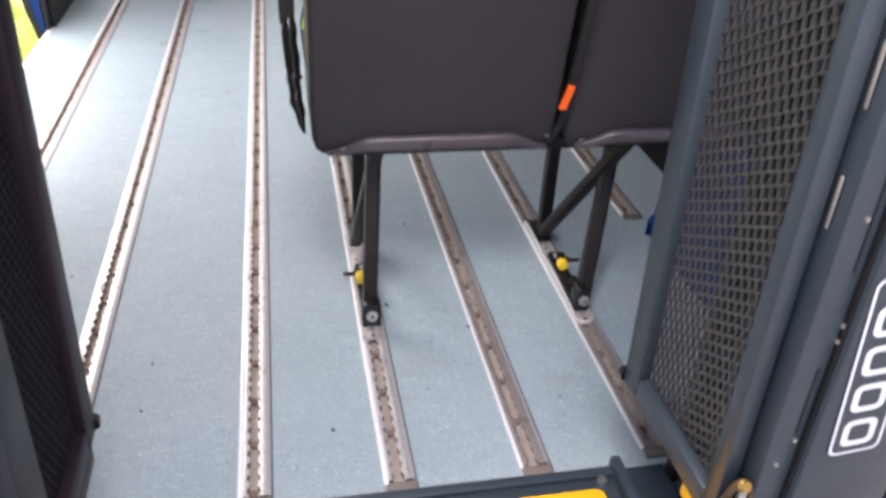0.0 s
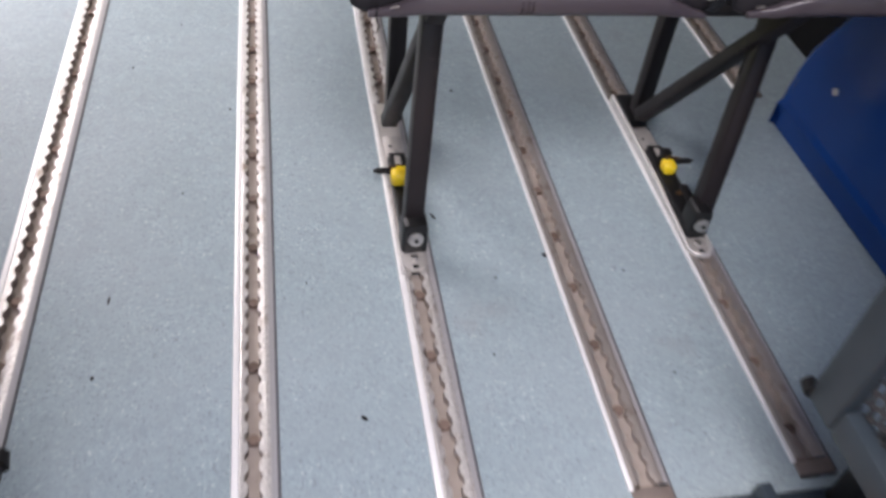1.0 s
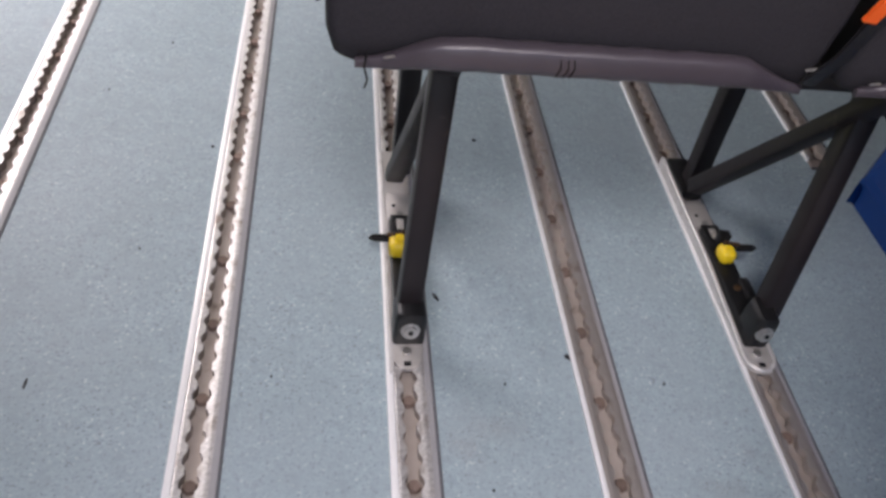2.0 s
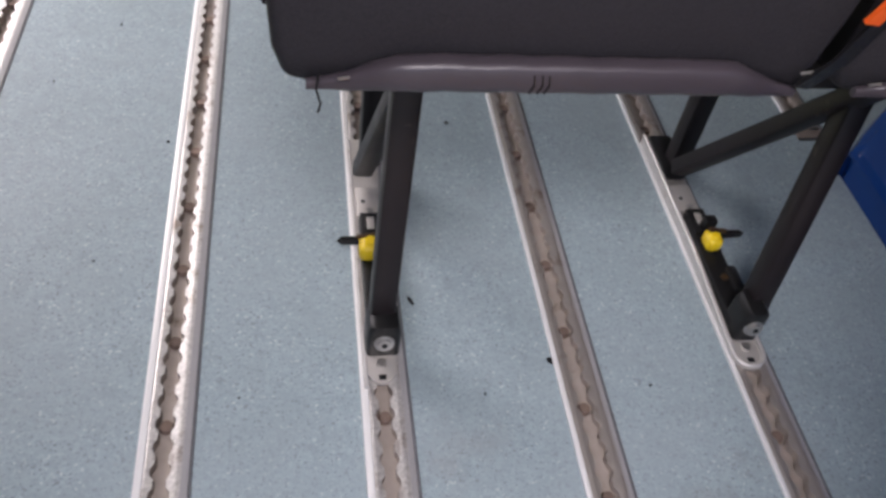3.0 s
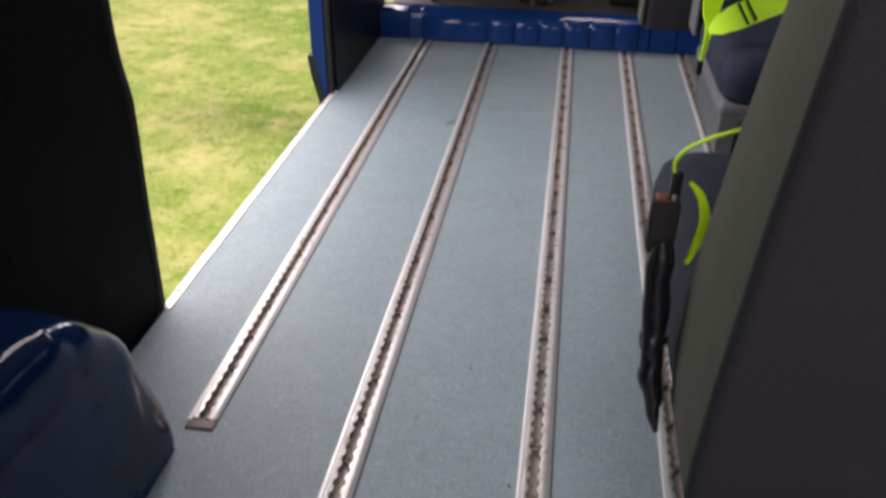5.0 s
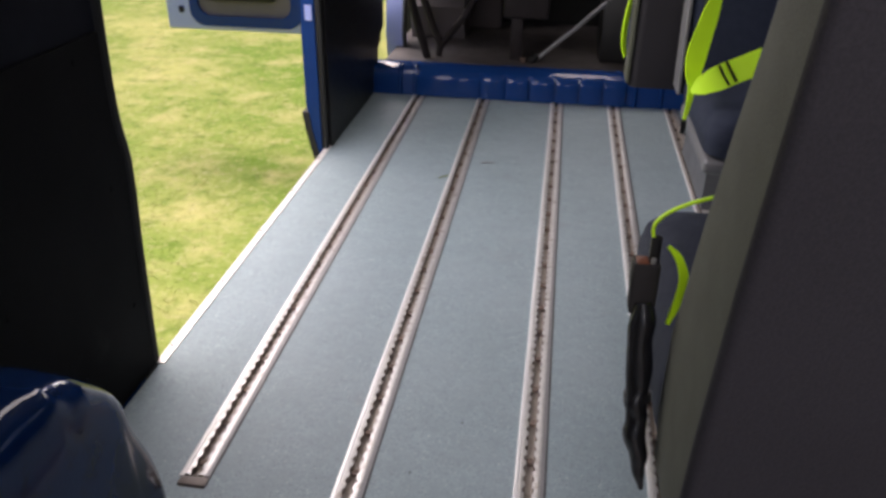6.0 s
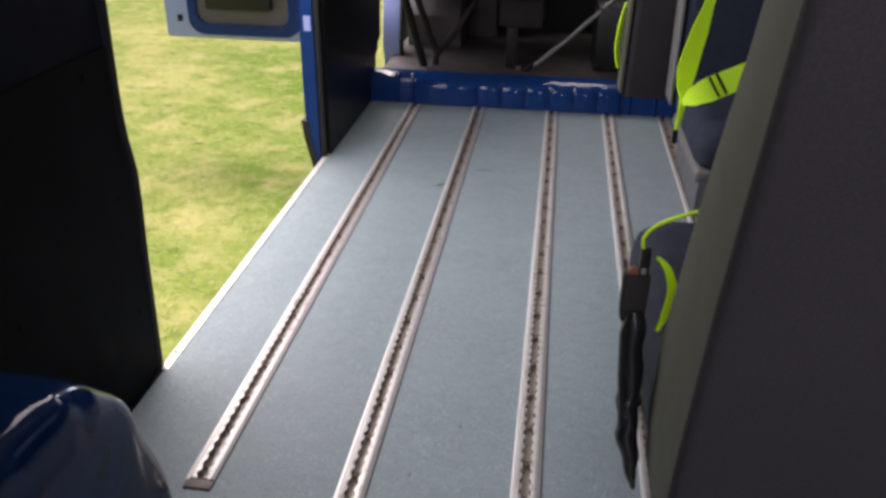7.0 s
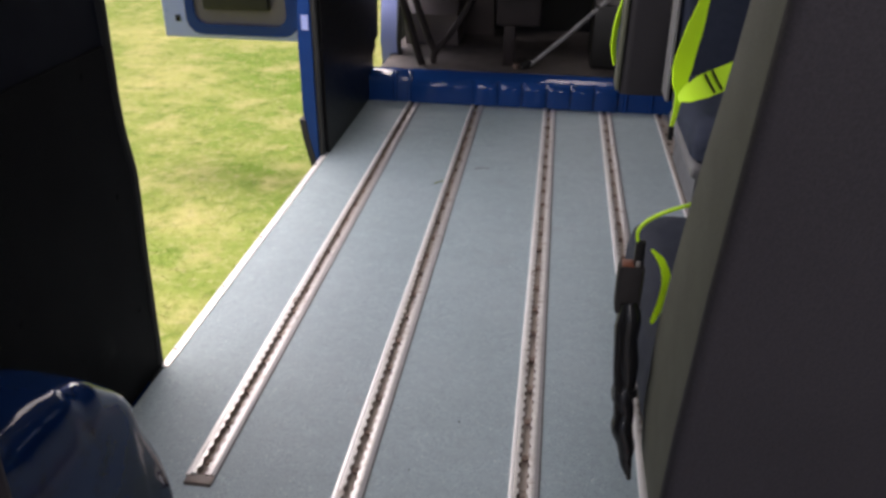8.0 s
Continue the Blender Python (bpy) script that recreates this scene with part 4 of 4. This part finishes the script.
sec = [[(px, py + 0.10 * (z - 0.45), z) for px, py in round_rect(0.293, 0.742, 1.50, 1.60, 0.03, 5)] for z in (0.40, 0.6, 0.85, 1.08)]
part("backrest", loft(sec), M_NAVY, front_seat)
sec = [[(px, py + 0.10 * (z - 0.45), z) for px, py in round_rect(0.284, 0.2925, 1.505, 1.60, 0.003, 2)] for z in (0.40, 0.6, 0.85, 1.08)]
part("side_trim", loft(sec), M_GREY, front_seat, "grey plastic side trim")
part("shoulder_belt", ribbon(*curve_through([(0.334, 1.42, 0.742), (0.32, 1.37, 0.678), (0.297, 1.32, 0.609), (0.277, 1.27, 0.553), (0.27, 1.235, 0.525), (0.267, 1.205, 0.499), (0.262, 1.185, 0.469), (0.256, 1.17, 0.443)],
                             [0.0144, 0.0214, 0.038, 0.0423, 0.0337, 0.015, 0.0104, 0.0069]), 0.003, (1, 0.35, 0.05)), M_LIME, front_seat, "lime seatbelt webbing")
part("belt_tongue", boxes((0.250, 0.261, 1.160, 1.172, 0.417, 0.445), bevel=0.002), M_BLACK, front_seat)
part("lap_belt", ribbon(*curve_through([(0.266, 1.195, 0.495), (0.286, 1.19, 0.512), (0.313, 1.19, 0.528), (0.351, 1.2, 0.544), (0.401, 1.21, 0.565)], [0.012, 0.040, 0.050, 0.050, 0.050]), 0.003, (0, 0.45, 1)), M_LIME, front_seat, "lime seatbelt webbing")
for points in ([(0.309, 1.183, 0.556), (0.321, 1.183, 0.537), (0.335, 1.183, 0.517)],
               [(0.322, 1.183, 0.564), (0.335, 1.183, 0.544), (0.348, 1.183, 0.525)]):
    part("belt_stripe", ribbon(points, 0.005, 0.002, (1, 0, 0)), M_WEB, front_seat)
for x in (RAIL_X[4] + 0.02, RAIL_X[5]):
    part("leg", boxes((x - 0.014, x + 0.014, 1.22, 1.25, 0.012, 0.345), bevel=0.004), M_LEG, front_seat)
    part("foot_plate", boxes((x - 0.017, x + 0.017, 1.19, 1.52, 0.0046, 0.0116), bevel=0.002), M_PLATE, front_seat)
    part("leg", boxes((x - 0.014, x + 0.014, 1.47, 1.50, 0.012, 0.345), bevel=0.004), M_LEG, front_seat)

fs = thing("forward_seat", "charcoal vinyl passenger seat beyond the rear-facing one", "seat", (0.5, 1.8, 0), group="further seats")
sec = [[(px, py - 0.17 * (z - 0.38), z) for px, py in round_rect(0.182, 0.66, 1.66, 1.76, 0.022, 4)] for z in (0.365, 0.6, 0.85, 1.05)]
part("backrest", loft(sec), M_VINYL, fs)
sec = [[(px, py - 0.17 * (z - 0.38), z) for px, py in round_rect(0.172, 0.1815, 1.665, 1.755, 0.003, 2)] for z in (0.375, 0.6, 0.85, 1.05)]
part("side_trim", loft(sec), M_SIDE, fs)
cushion(fs, 0.18, 0.66, 1.77, 2.15, 0.37, 0.46, M_NAVY)
part("belt_loop", ribbon(*curve_through([(0.166, 1.68, 0.61), (0.158, 1.68, 0.55), (0.156, 1.68, 0.49), (0.164, 1.68, 0.44)], [0.006, 0.024, 0.024, 0.014]), 0.003, (0.6, 1, 0)), M_LIME, fs, "lime seatbelt webbing")
for x in (RAIL_X[4] + 0.012, RAIL_X[5]):
    sec = [[(x - 0.022, y0, z), (x + 0.022, y0, z), (x + 0.022, y1, z), (x - 0.022, y1, z)] for z, y0, y1 in ((0.012, 1.70, 2.16), (0.05, 1.71, 2.15), (0.20, 1.70, 2.12), (0.365, 1.71, 2.10))]
    part("leg_panel", loft(sec), M_GREY, fs, "grey sheet-metal leg panel")
    part("foot_plate", boxes((x - 0.017, x + 0.017, 1.68, 2.18, 0.0046, 0.0118), bevel=0.002), M_PLATE, fs)

# ---------------------------------------------------------------- cab
solid("cab_floor", boxes((LEFT + 0.02, RIGHT, FRONT + 0.112, 3.72, 0.0, 0.086), bevel=0.004), M_MAT, "grey-brown cab floor mat", "cab floor", kind="structure")
solid("wall_front", boxes((LEFT - 0.08, RIGHT, 3.73, 3.80, -0.2, 0.9)), M_DARK, "dark front bulkhead under the dashboard", "bulkhead", kind="structure", smooth=False)
dash = loft([[(x, 3.40, 0.62), (x, 3.34, 0.70), (x, 3.38, 0.92), (x, 3.72, 0.98), (x, 3.725, 0.55)] for x in (LEFT + 0.06, 0.2, RIGHT - 0.02)])
solid("dashboard", dash, M_DARK, "near-black moulded dashboard across the cab", "dashboard")
kick = loft([[(x, 3.56, 0.087), (x, 3.46, 0.30), (x, 3.44, 0.54), (x, 3.60, 0.54), (x, 3.62, 0.087)] for x in (LEFT + 0.09, -0.3)])
solid("kick_panel", kick, M_BROWN, "brown-grey moulded kick panel in the cab", "kick panel")
solid("wheel_box", loft([[(x, 3.30, 0.087), (x, 3.24, 0.24), (x, 3.36, 0.36), (x, 3.52, 0.36), (x, 3.52, 0.087)] for x in (-0.70, -0.45)]), M_BROWN, "brown-grey trim over the front wheel housing", "wheel housing")
# front door jamb, curved; the daylight on it is put into the pale colour
jamb = loft([[(LEFT - 0.02, y, z), (LEFT + 0.055, y + 0.02, z), (LEFT + 0.055, y + 0.10, z), (LEFT - 0.02, y + 0.10, z)]
             for z, y in ((-0.1, 3.12), (0.05, 3.10), (0.15, 3.07), (0.3, 3.10), (0.5, 3.20), (0.9, 3.40))])
solid("door_jamb", jamb, M_PALE, "front door jamb with its daylight painted in as pale blue", "door jamb", kind="structure")
solid("trim_jamb_seal", rod([(LEFT + 0.062, y + 0.01, z) for z, y in ((0.087, 3.09), (0.15, 3.07), (0.3, 3.10), (0.5, 3.20), (0.9, 3.40))], 0.010, 8), M_RUBBER, "black rubber front door seal", "door seal", kind="structure")

cs = thing("cab_seat", "dark cab passenger seat on bent tube legs", "seat", (-0.3, 3.0, 0.086), group="cab seats")
part("cushion", boxes((-0.74, -0.02, 2.90, 3.34, 0.39, 0.50), bevel=0.03, seg=3), M_DARK, cs)
part("backrest", boxes((-0.74, -0.02, 2.80, 2.90, 0.42, 1.1), bevel=0.03, seg=3), M_DARK, cs)
part("leg", rod([(-0.655, 2.93, 0.40), (-0.60, 2.93, 0.20), (-0.565, 2.93, 0.088)], 0.017, 10), M_TUBE, cs)
part("leg", rod([(-0.615, 2.98, 0.40), (-0.55, 2.98, 0.21), (-0.515, 2.97, 0.14), (-0.52, 2.96, 0.088)], 0.015, 10), M_TUBE, cs)
part("brace", rod([(-0.515, 2.97, 0.13), (-0.42, 2.98, 0.25), (-0.34, 2.98, 0.39)], 0.015, 10), M_TUBE, cs)
part("pedestal", boxes((-0.25, -0.06, 2.95, 3.20, 0.26, 0.389), bevel=0.015), M_TUBE, cs)
part("leg", boxes((-0.215, -0.165, 2.96, 3.0, 0.087, 0.262), bevel=0.006), M_TUBE, cs)
part("foot_bolt", disc((-0.155, 2.93, 0.098), 0.012, 0.022, n=8), M_RUST, cs)
lever = thing("hand_lever", "slim grey metal lever rising from the cab floor", "lever", (-0.1, 2.95, 0.086))
part("rod", rod([(-0.11, 2.95, 0.088), (0.05, 2.97, 0.225), (0.24, 3.0, 0.40)], 0.010, 8), M_GREY, lever)
part("boot", rod([(-0.13, 2.945, 0.087), (-0.11, 2.95, 0.10), (-0.095, 2.953, 0.118)], [0.024, 0.020, 0.013], 10), M_BLACK, lever)
cs2 = thing("cab_seat", "dark driver's seat on a boxed pedestal", "seat", (0.6, 3.0, 0.086), group="cab seats")
part("cushion", boxes((0.36, 0.88, 2.92, 3.36, 0.36, 0.50), bevel=0.03, seg=3), M_DARK, cs2)
part("backrest", boxes((0.36, 0.88, 2.82, 2.94, 0.40, 1.1), bevel=0.03, seg=3), M_DARK, cs2)
part("pedestal", boxes((0.16, 0.86, 2.98, 3.30, 0.087, 0.359), bevel=0.015), M_DARK, cs2)

# open front door, seen from inside
door = thing("door_front", "open blue front door with a dark inner trim panel", "door", (-1.55, 3.42, 0.05))
shell = boxes((-1.97, -0.90, 3.40, 3.45, 0.045, 1.0), bevel=0.015, seg=3)
part("door_shell", shell, M_PALE, door, "pale blue painted door shell")
fr = bmesh.new()
ou, inn = round_rect(-1.84, -1.255, 0.072, 0.95, 0.08, 6), round_rect(-1.790, -1.315, 0.122, 0.92, 0.06, 6)
rings = [[fr.verts.new((x, y, z)) for x, z in pts] for y, pts in ((3.399, ou), (3.378, [(x * 0.985 - 0.0229, z) for x, z in ou]), (3.378, inn), (3.399, inn))]
for a, b in zip(rings, rings[1:]):
    for k in range(len(a)):
        fr.faces.new((a[k], a[(k + 1) % len(a)], b[(k + 1) % len(a)], b[k]))
part("panel_rim", fr, M_BLUE, door, "raised blue rim")
part("inner_panel", loft([[(x, y, z) for x, z in inn] for y in (3.394, 3.3985)]), M_BROWN, door, "brown-grey inner trim panel")
part("door_pocket", boxes((-1.73, -1.39, 3.345, 3.393, 0.20, 0.38), bevel=0.015), M_DARK, door)
part("catch", boxes((-1.90, -1.875, 3.392, 3.399, 0.128, 0.16), bevel=0.003), M_BLACK, door)

# ---------------------------------------------------------------- wheelchair lift at the rear
lift = thing("wheelchair_lift", "slate-grey folding wheelchair lift with mesh side gates at the rear", "wheelchair lift", (0.18, -0.6, 0))


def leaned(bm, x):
    """Lean a gate's pieces a little towards the middle of the vehicle, to fit the camera's view."""
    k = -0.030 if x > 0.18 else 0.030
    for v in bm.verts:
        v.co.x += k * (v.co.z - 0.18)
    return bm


def expanded(x, y0, y1, z0, z1, deep=0.0010, pz=0.0124, py=0.0136, fall=0.0, high=0.0016, tie=0.0010):
    """Flattened expanded metal in the plane x: wavy strands, falling forwards, and short staggered ties between them."""
    bm = bmesh.new()
    n = int((y1 - y0) / py) * 4
    rows = int((z1 - z0) / pz)
    extra = int(fall * (y1 - y0) / pz) + 1 if fall else 0

    def strand(points, h, d):
        rings = [[bm.verts.new((x + o + a, y, z + b)) for a, b in ((-d, -h), (d, -h * 0.4), (d, h), (-d, h * 0.4))] for o, y, z in points]
        for p, q in zip(rings, rings[1:]):
            for i in range(4):
                bm.faces.new((p[i], p[(i + 1) % 4], q[(i + 1) % 4], q[i]))

    def level(k, j):
        return z0 + k * pz - fall * j * py / 4

    for k in range(rows + 1 + extra):
        sgn = 1 if k % 2 else -1
        strand([((0.0010 * sgn * (1, 0, -1, 0)[j % 4]), y0 + j * py / 4, level(k, j) + 0.0008 * sgn * (1, 0, -1, 0)[j % 4])
                for j in range(n + 1) if z0 - 0.0001 <= level(k, j) <= z1], high, deep)
        if k == rows + extra:
            break
        for j in range(0 if k % 2 else 2, n + 1, 4):
            y, z = y0 + j * py / 4, level(k, j)
            if not z0 - 0.0001 <= z <= z1 - pz:
                continue
            w, e0 = tie, max(0.0010, deep * 0.8)
            a = [bm.verts.new((x + e, y + f, z + 0.0006)) for e, f in ((-e0, -w), (e0, -w), (e0, w), (-e0, w))]
            b = [bm.verts.new((x + e, y + f, z + pz - 0.0006)) for e, f in ((-e0, -w), (e0, -w), (e0, w), (-e0, w))]
            for i in range(4):
                bm.faces.new((a[i], a[(i + 1) % 4], b[(i + 1) % 4], b[i]))
    return bm


def gate(x, s, paint, mesh_paint, outer):
    """A mesh gate beside the lift. x: its inner face; s: the way to the middle of the vehicle."""
    top = 1.20

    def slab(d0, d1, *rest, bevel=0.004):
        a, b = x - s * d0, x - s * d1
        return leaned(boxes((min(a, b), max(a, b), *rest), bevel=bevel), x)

    near = -0.587
    mid = -0.522 if s > 0 else -0.560
    fr = part("gate_post", slab(0.0, 0.021, -0.356, -0.312, 0.172, top), paint, lift)
    part("gate_post", slab(0.0, 0.023, near, mid, 0.172, top), outer, lift)
    part("gate_bar", slab(0.0, 0.022, mid + 0.001, -0.357, 0.172, 0.210), paint, lift)
    part("gate_bar", slab(0.0, 0.022, mid + 0.001, -0.357, top - 0.045, top), paint, lift)
    weave = dict(deep=0.0022, pz=0.0164, py=0.0130, fall=0.56, high=0.0021, tie=0.0019) if s < 0 else dict(deep=0.0050)
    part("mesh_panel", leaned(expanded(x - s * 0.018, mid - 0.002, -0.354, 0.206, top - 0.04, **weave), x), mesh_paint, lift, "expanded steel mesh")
    part("rubber_stop", disc((x - s * 0.004, -0.308, 0.180), 0.010, 0.014, (0, 1, 0), 12, 0.002), M_BLACK, fr)
    for q in (0.010, 0.024):
        part("lug_bolt", disc((x - s * q, -0.357, 0.182), 0.004, 0.004, (0, -1, 0), 8), M_STEEL, fr)
    if s > 0:
        part("lower_plate", slab(0.002, 0.016, near, -0.340, 0.140, 0.171, bevel=0.003), paint, lift)
    # channel and tower behind the gate
    part("channel", slab(0.031, 0.067, -0.609, -0.560, -0.35, 1.45, bevel=0.003), outer, lift)
    # dark strip put in for the shaded gap between post and channel
    part("gap_shade", slab(0.0235, 0.0305, -0.575, -0.562, 0.172, 1.30, bevel=0.001), M_RUBBER, lift)
    for z0, z1 in ((0.60, 0.655), (0.72, 0.78)):
        part("weld", slab(0.0258, 0.0284, -0.592, -0.588, z0, z1, bevel=0.001), M_ALU_DULL, lift, "bare metal weld")
    col = part("tower", slab(0.0715, 0.200, -0.622, -0.450, -0.35, 1.45, bevel=0.004), outer, lift)
    part("guide", slab(0.0675, 0.0710, -0.614, -0.560, -0.35, 1.45, bevel=0.001), M_BLACK, lift)
    for z0, z1 in ((0.345, 0.440), (0.56, 0.70)):
        part("slot", slab(0.0555, 0.0580, -0.6102, -0.6085, z0, z1, bevel=0.0005), M_BLACK, lift)
    for d, z in ((0.058, 0.336), (0.066, 0.475), (0.0665, 0.495), (0.050, 0.62), (0.045, 0.30), (0.052, 0.72)):
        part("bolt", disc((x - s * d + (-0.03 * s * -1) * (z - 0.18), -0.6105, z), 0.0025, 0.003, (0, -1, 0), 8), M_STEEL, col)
    return col


tower = gate(0.557, -1, M_LIFT, M_MESH, M_LIFT)
# left half of the lift takes the copies with shade in their colour
gate(-0.192, 1, M_LIFT_SHADE, M_MESH_SHADE, M_LIFT_HALF_SHADE)

# plain emblem on the right tower, a little askew: a white rounded border with plain shapes inside
def askew(bm):
    """Turn the emblem about its lower corner on the tower's rear face."""
    bmesh.ops.transform(bm, matrix=Matrix.Translation((0.647, 0, 0.319)) @ Matrix.Rotation(radians(-6.6), 4, "Y") @ Matrix.Translation((-0.651, 0, -0.318)), verts=bm.verts)
    return bm


ou, inn = round_rect(0.651, 0.713, 0.318, 0.560, 0.010, 4), round_rect(0.6545, 0.7095, 0.3215, 0.5565, 0.008, 4)
bm = loft([[(x, y, z) for x, z in ou] for y in (-0.6221, -0.6236)])
em = part("emblem_plate", askew(bm), M_LIFT, tower)
bm = bmesh.new()
rings = [[bm.verts.new((x, -0.6242, z)) for x, z in pts] for pts in (ou, inn)]
for k in range(len(ou)):
    bm.faces.new((rings[0][k], rings[0][(k + 1) % len(ou)], rings[1][(k + 1) % len(ou)], rings[1][k]))
part("emblem_border", askew(bm), M_WHITE, em)
for k in range(4):
    z = 0.330 + k * 0.052
    o2, i2 = round_rect(0.662, 0.702, z, z + 0.040, 0.010, 4), round_rect(0.670, 0.694, z + 0.008, z + 0.032, 0.005, 4)
    bm = bmesh.new()
    rings = [[bm.verts.new((x, -0.6242, q)) for x, q in pts] for pts in (o2, i2)]
    for j in range(len(o2)):
        bm.faces.new((rings[0][j], rings[0][(j + 1) % len(o2)], rings[1][(j + 1) % len(o2)], rings[1][j]))
    part("emblem_shape", askew(bm), M_WHITE, em)
latch = part("latch", rod(curve_through([(0.560, -0.595, 0.176), (0.559, -0.598, 0.215), (0.561, -0.599, 0.248), (0.569, -0.600, 0.262), (0.578, -0.602, 0.262), (0.585, -0.604, 0.246), (0.586, -0.605, 0.205), (0.585, -0.605, 0.172)], steps=3), 0.0048, 10),
             M_BRASS, lift, "rusty looped latch pin")
part("latch_ring", disc((0.574, -0.605, 0.262), 0.0085, 0.007, (0.3, -1, 0.4), 14, 0.002), M_YELLOW_METAL, latch, "bright brass collar")
part("latch_pin", rod([(0.572, -0.603, 0.172), (0.573, -0.604, 0.212), (0.574, -0.604, 0.256)], [0.0075, 0.0062, 0.0055], 10), M_STEEL, latch, "worn steel pin")
part("latch_plate", boxes((0.557, 0.592, -0.598, -0.590, 0.172, 0.236), bevel=0.002), M_RUBBER, latch)
part("latch_bracket", boxes((0.548, 0.578, -0.600, -0.556, 0.146, 0.171), bevel=0.006), M_STEEL, lift, "bare metal bracket")
part("yellow_edge", boxes((0.558, 0.563, -0.556, -0.515, 0.152, 0.171), bevel=0.002), M_STICKER, lift, "yellow edge strip")

# bridge plate between the lift and the floor
bp_ = part("bridge_plate", boxes((-0.215, 0.555, -0.62, -0.338, -0.012, 0.006), bevel=0.003), M_LIFT, lift, "slate-grey bridge plate")
part("front_fold", boxes((-0.218, 0.558, -0.356, -0.338, 0.0062, 0.014), bevel=0.003), M_LIFT, bp_)
for x in (-0.222, 0.556):
    part("side_lip", boxes((x - 0.004, x + 0.012, -0.62, -0.335, 0.0, 0.032), bevel=0.003), M_LIFT, bp_)
for x in (-0.175, 0.532):
    part("plate_bolt", disc((x, -0.362, 0.009), 0.008, 0.006, n=10, bevel=0.001), M_STEEL, bp_)
part("side_channel", boxes((0.572, 0.645, -0.60, -0.338, -0.03, 0.004), (0.646, 0.74, -0.60, -0.374, -0.03, 0.003), bevel=0.003), M_LIFT, lift)
for x0, x1 in ((0.386, 0.528), (-0.150, -0.030)):
    bm = loft([[(px, py, z) for px, py in round_rect(x0, x1, -0.53, -0.376, 0.012, 4)] for z in (0.0064, 0.0076)])
    part("warning_sticker", bm, M_STICKER, bp_, "worn yellow warning sticker")
bm = bmesh.new()
rings = [[bm.verts.new((0.187 + r * math.cos(a), -0.497 + r * math.sin(a), 0.0078)) for a in (2 * math.pi * k / 48 for k in range(48))] for r in (0.1125, 0.089)]
for k in range(48):
    bm.faces.new((rings[0][k], rings[0][(k + 1) % 48], rings[1][(k + 1) % 48], rings[1][k]))
ws = part("round_sign", disc((0.187, -0.497, 0.0068), 0.114, 0.0012, n=48), M_WHITE, bp_, "round white prohibition sign")
part("red_ring", bm, M_RED, ws, "red ring")

# added dark boxes make the gap behind the floor edge read as black
solid("rear_dark_fill", boxes((LEFT, -0.232, -0.50, REAR - 0.040, -0.30, -0.035), (0.602, RIGHT, -0.50, REAR - 0.040, -0.30, -0.035), bevel=0.006), M_DARK, "dark boxes added to fill the gap under the floor edge",
      "cross-member", kind="structure")

# ---------------------------------------------------------------- bits on the floor
for x, y, r, stretch in ((-0.371, 0.323, 0.0035, 1.0), (0.345, 0.468, 0.0030, 1.0), (0.413, 0.058, 0.0042, 1.6), (-0.128, 0.690, 0.0018, 1.0),
                         (-0.185, -0.100, 0.0026, 1.0), (0.261, 0.149, 0.0026, 3.0), (0.127, -0.187, 0.0026, 2.0), (-0.036, 0.425, 0.0024, 1.0), (-0.180, 0.020, 0.0016, 5.0), (0.300, -0.11, 0.0016, 1.0),
                         (-0.10, 0.22, 0.0015, 1.0), (0.52, 0.02, 0.0016, 1.3), (0.07, 0.03, 0.0014, 1.0), (0.53, -0.16, 0.0017, 1.0), (-0.20, 0.55, 0.0016, 1.0), (0.33, 0.02, 0.0015, 1.0)):
    bm = disc((0, 0, 0.0009), r, 0.0016, n=7, bevel=r * 0.3)
    bmesh.ops.transform(bm, matrix=pose(x, y, 0, 0, 0, 360 * (x * 7 % 1)) @ Matrix.Diagonal((stretch, 1, 1, 1)), verts=bm.verts)
    solid("crumb", bm, M_BLACK, "small dark crumb of dirt on the vinyl floor", "dirt", group="crumbs")
solid("straw", ribbon([(-0.230, 1.966, 0.0020), (-0.208, 1.976, 0.0030), (-0.184, 1.974, 0.0020)], 0.0025, 0.0012, (0, 1, 0)), M_ENDCAP, "dry dark straw lying on the floor", "straw")
solid("grass_clipping", ribbon([(-0.345, 1.82, 0.002), (-0.315, 1.85, 0.003), (-0.30, 1.90, 0.002)], 0.005, 0.0012, (1, 0, 0)), M_BLADE, "green grass clipping lying beside a rail", "grass clipping")
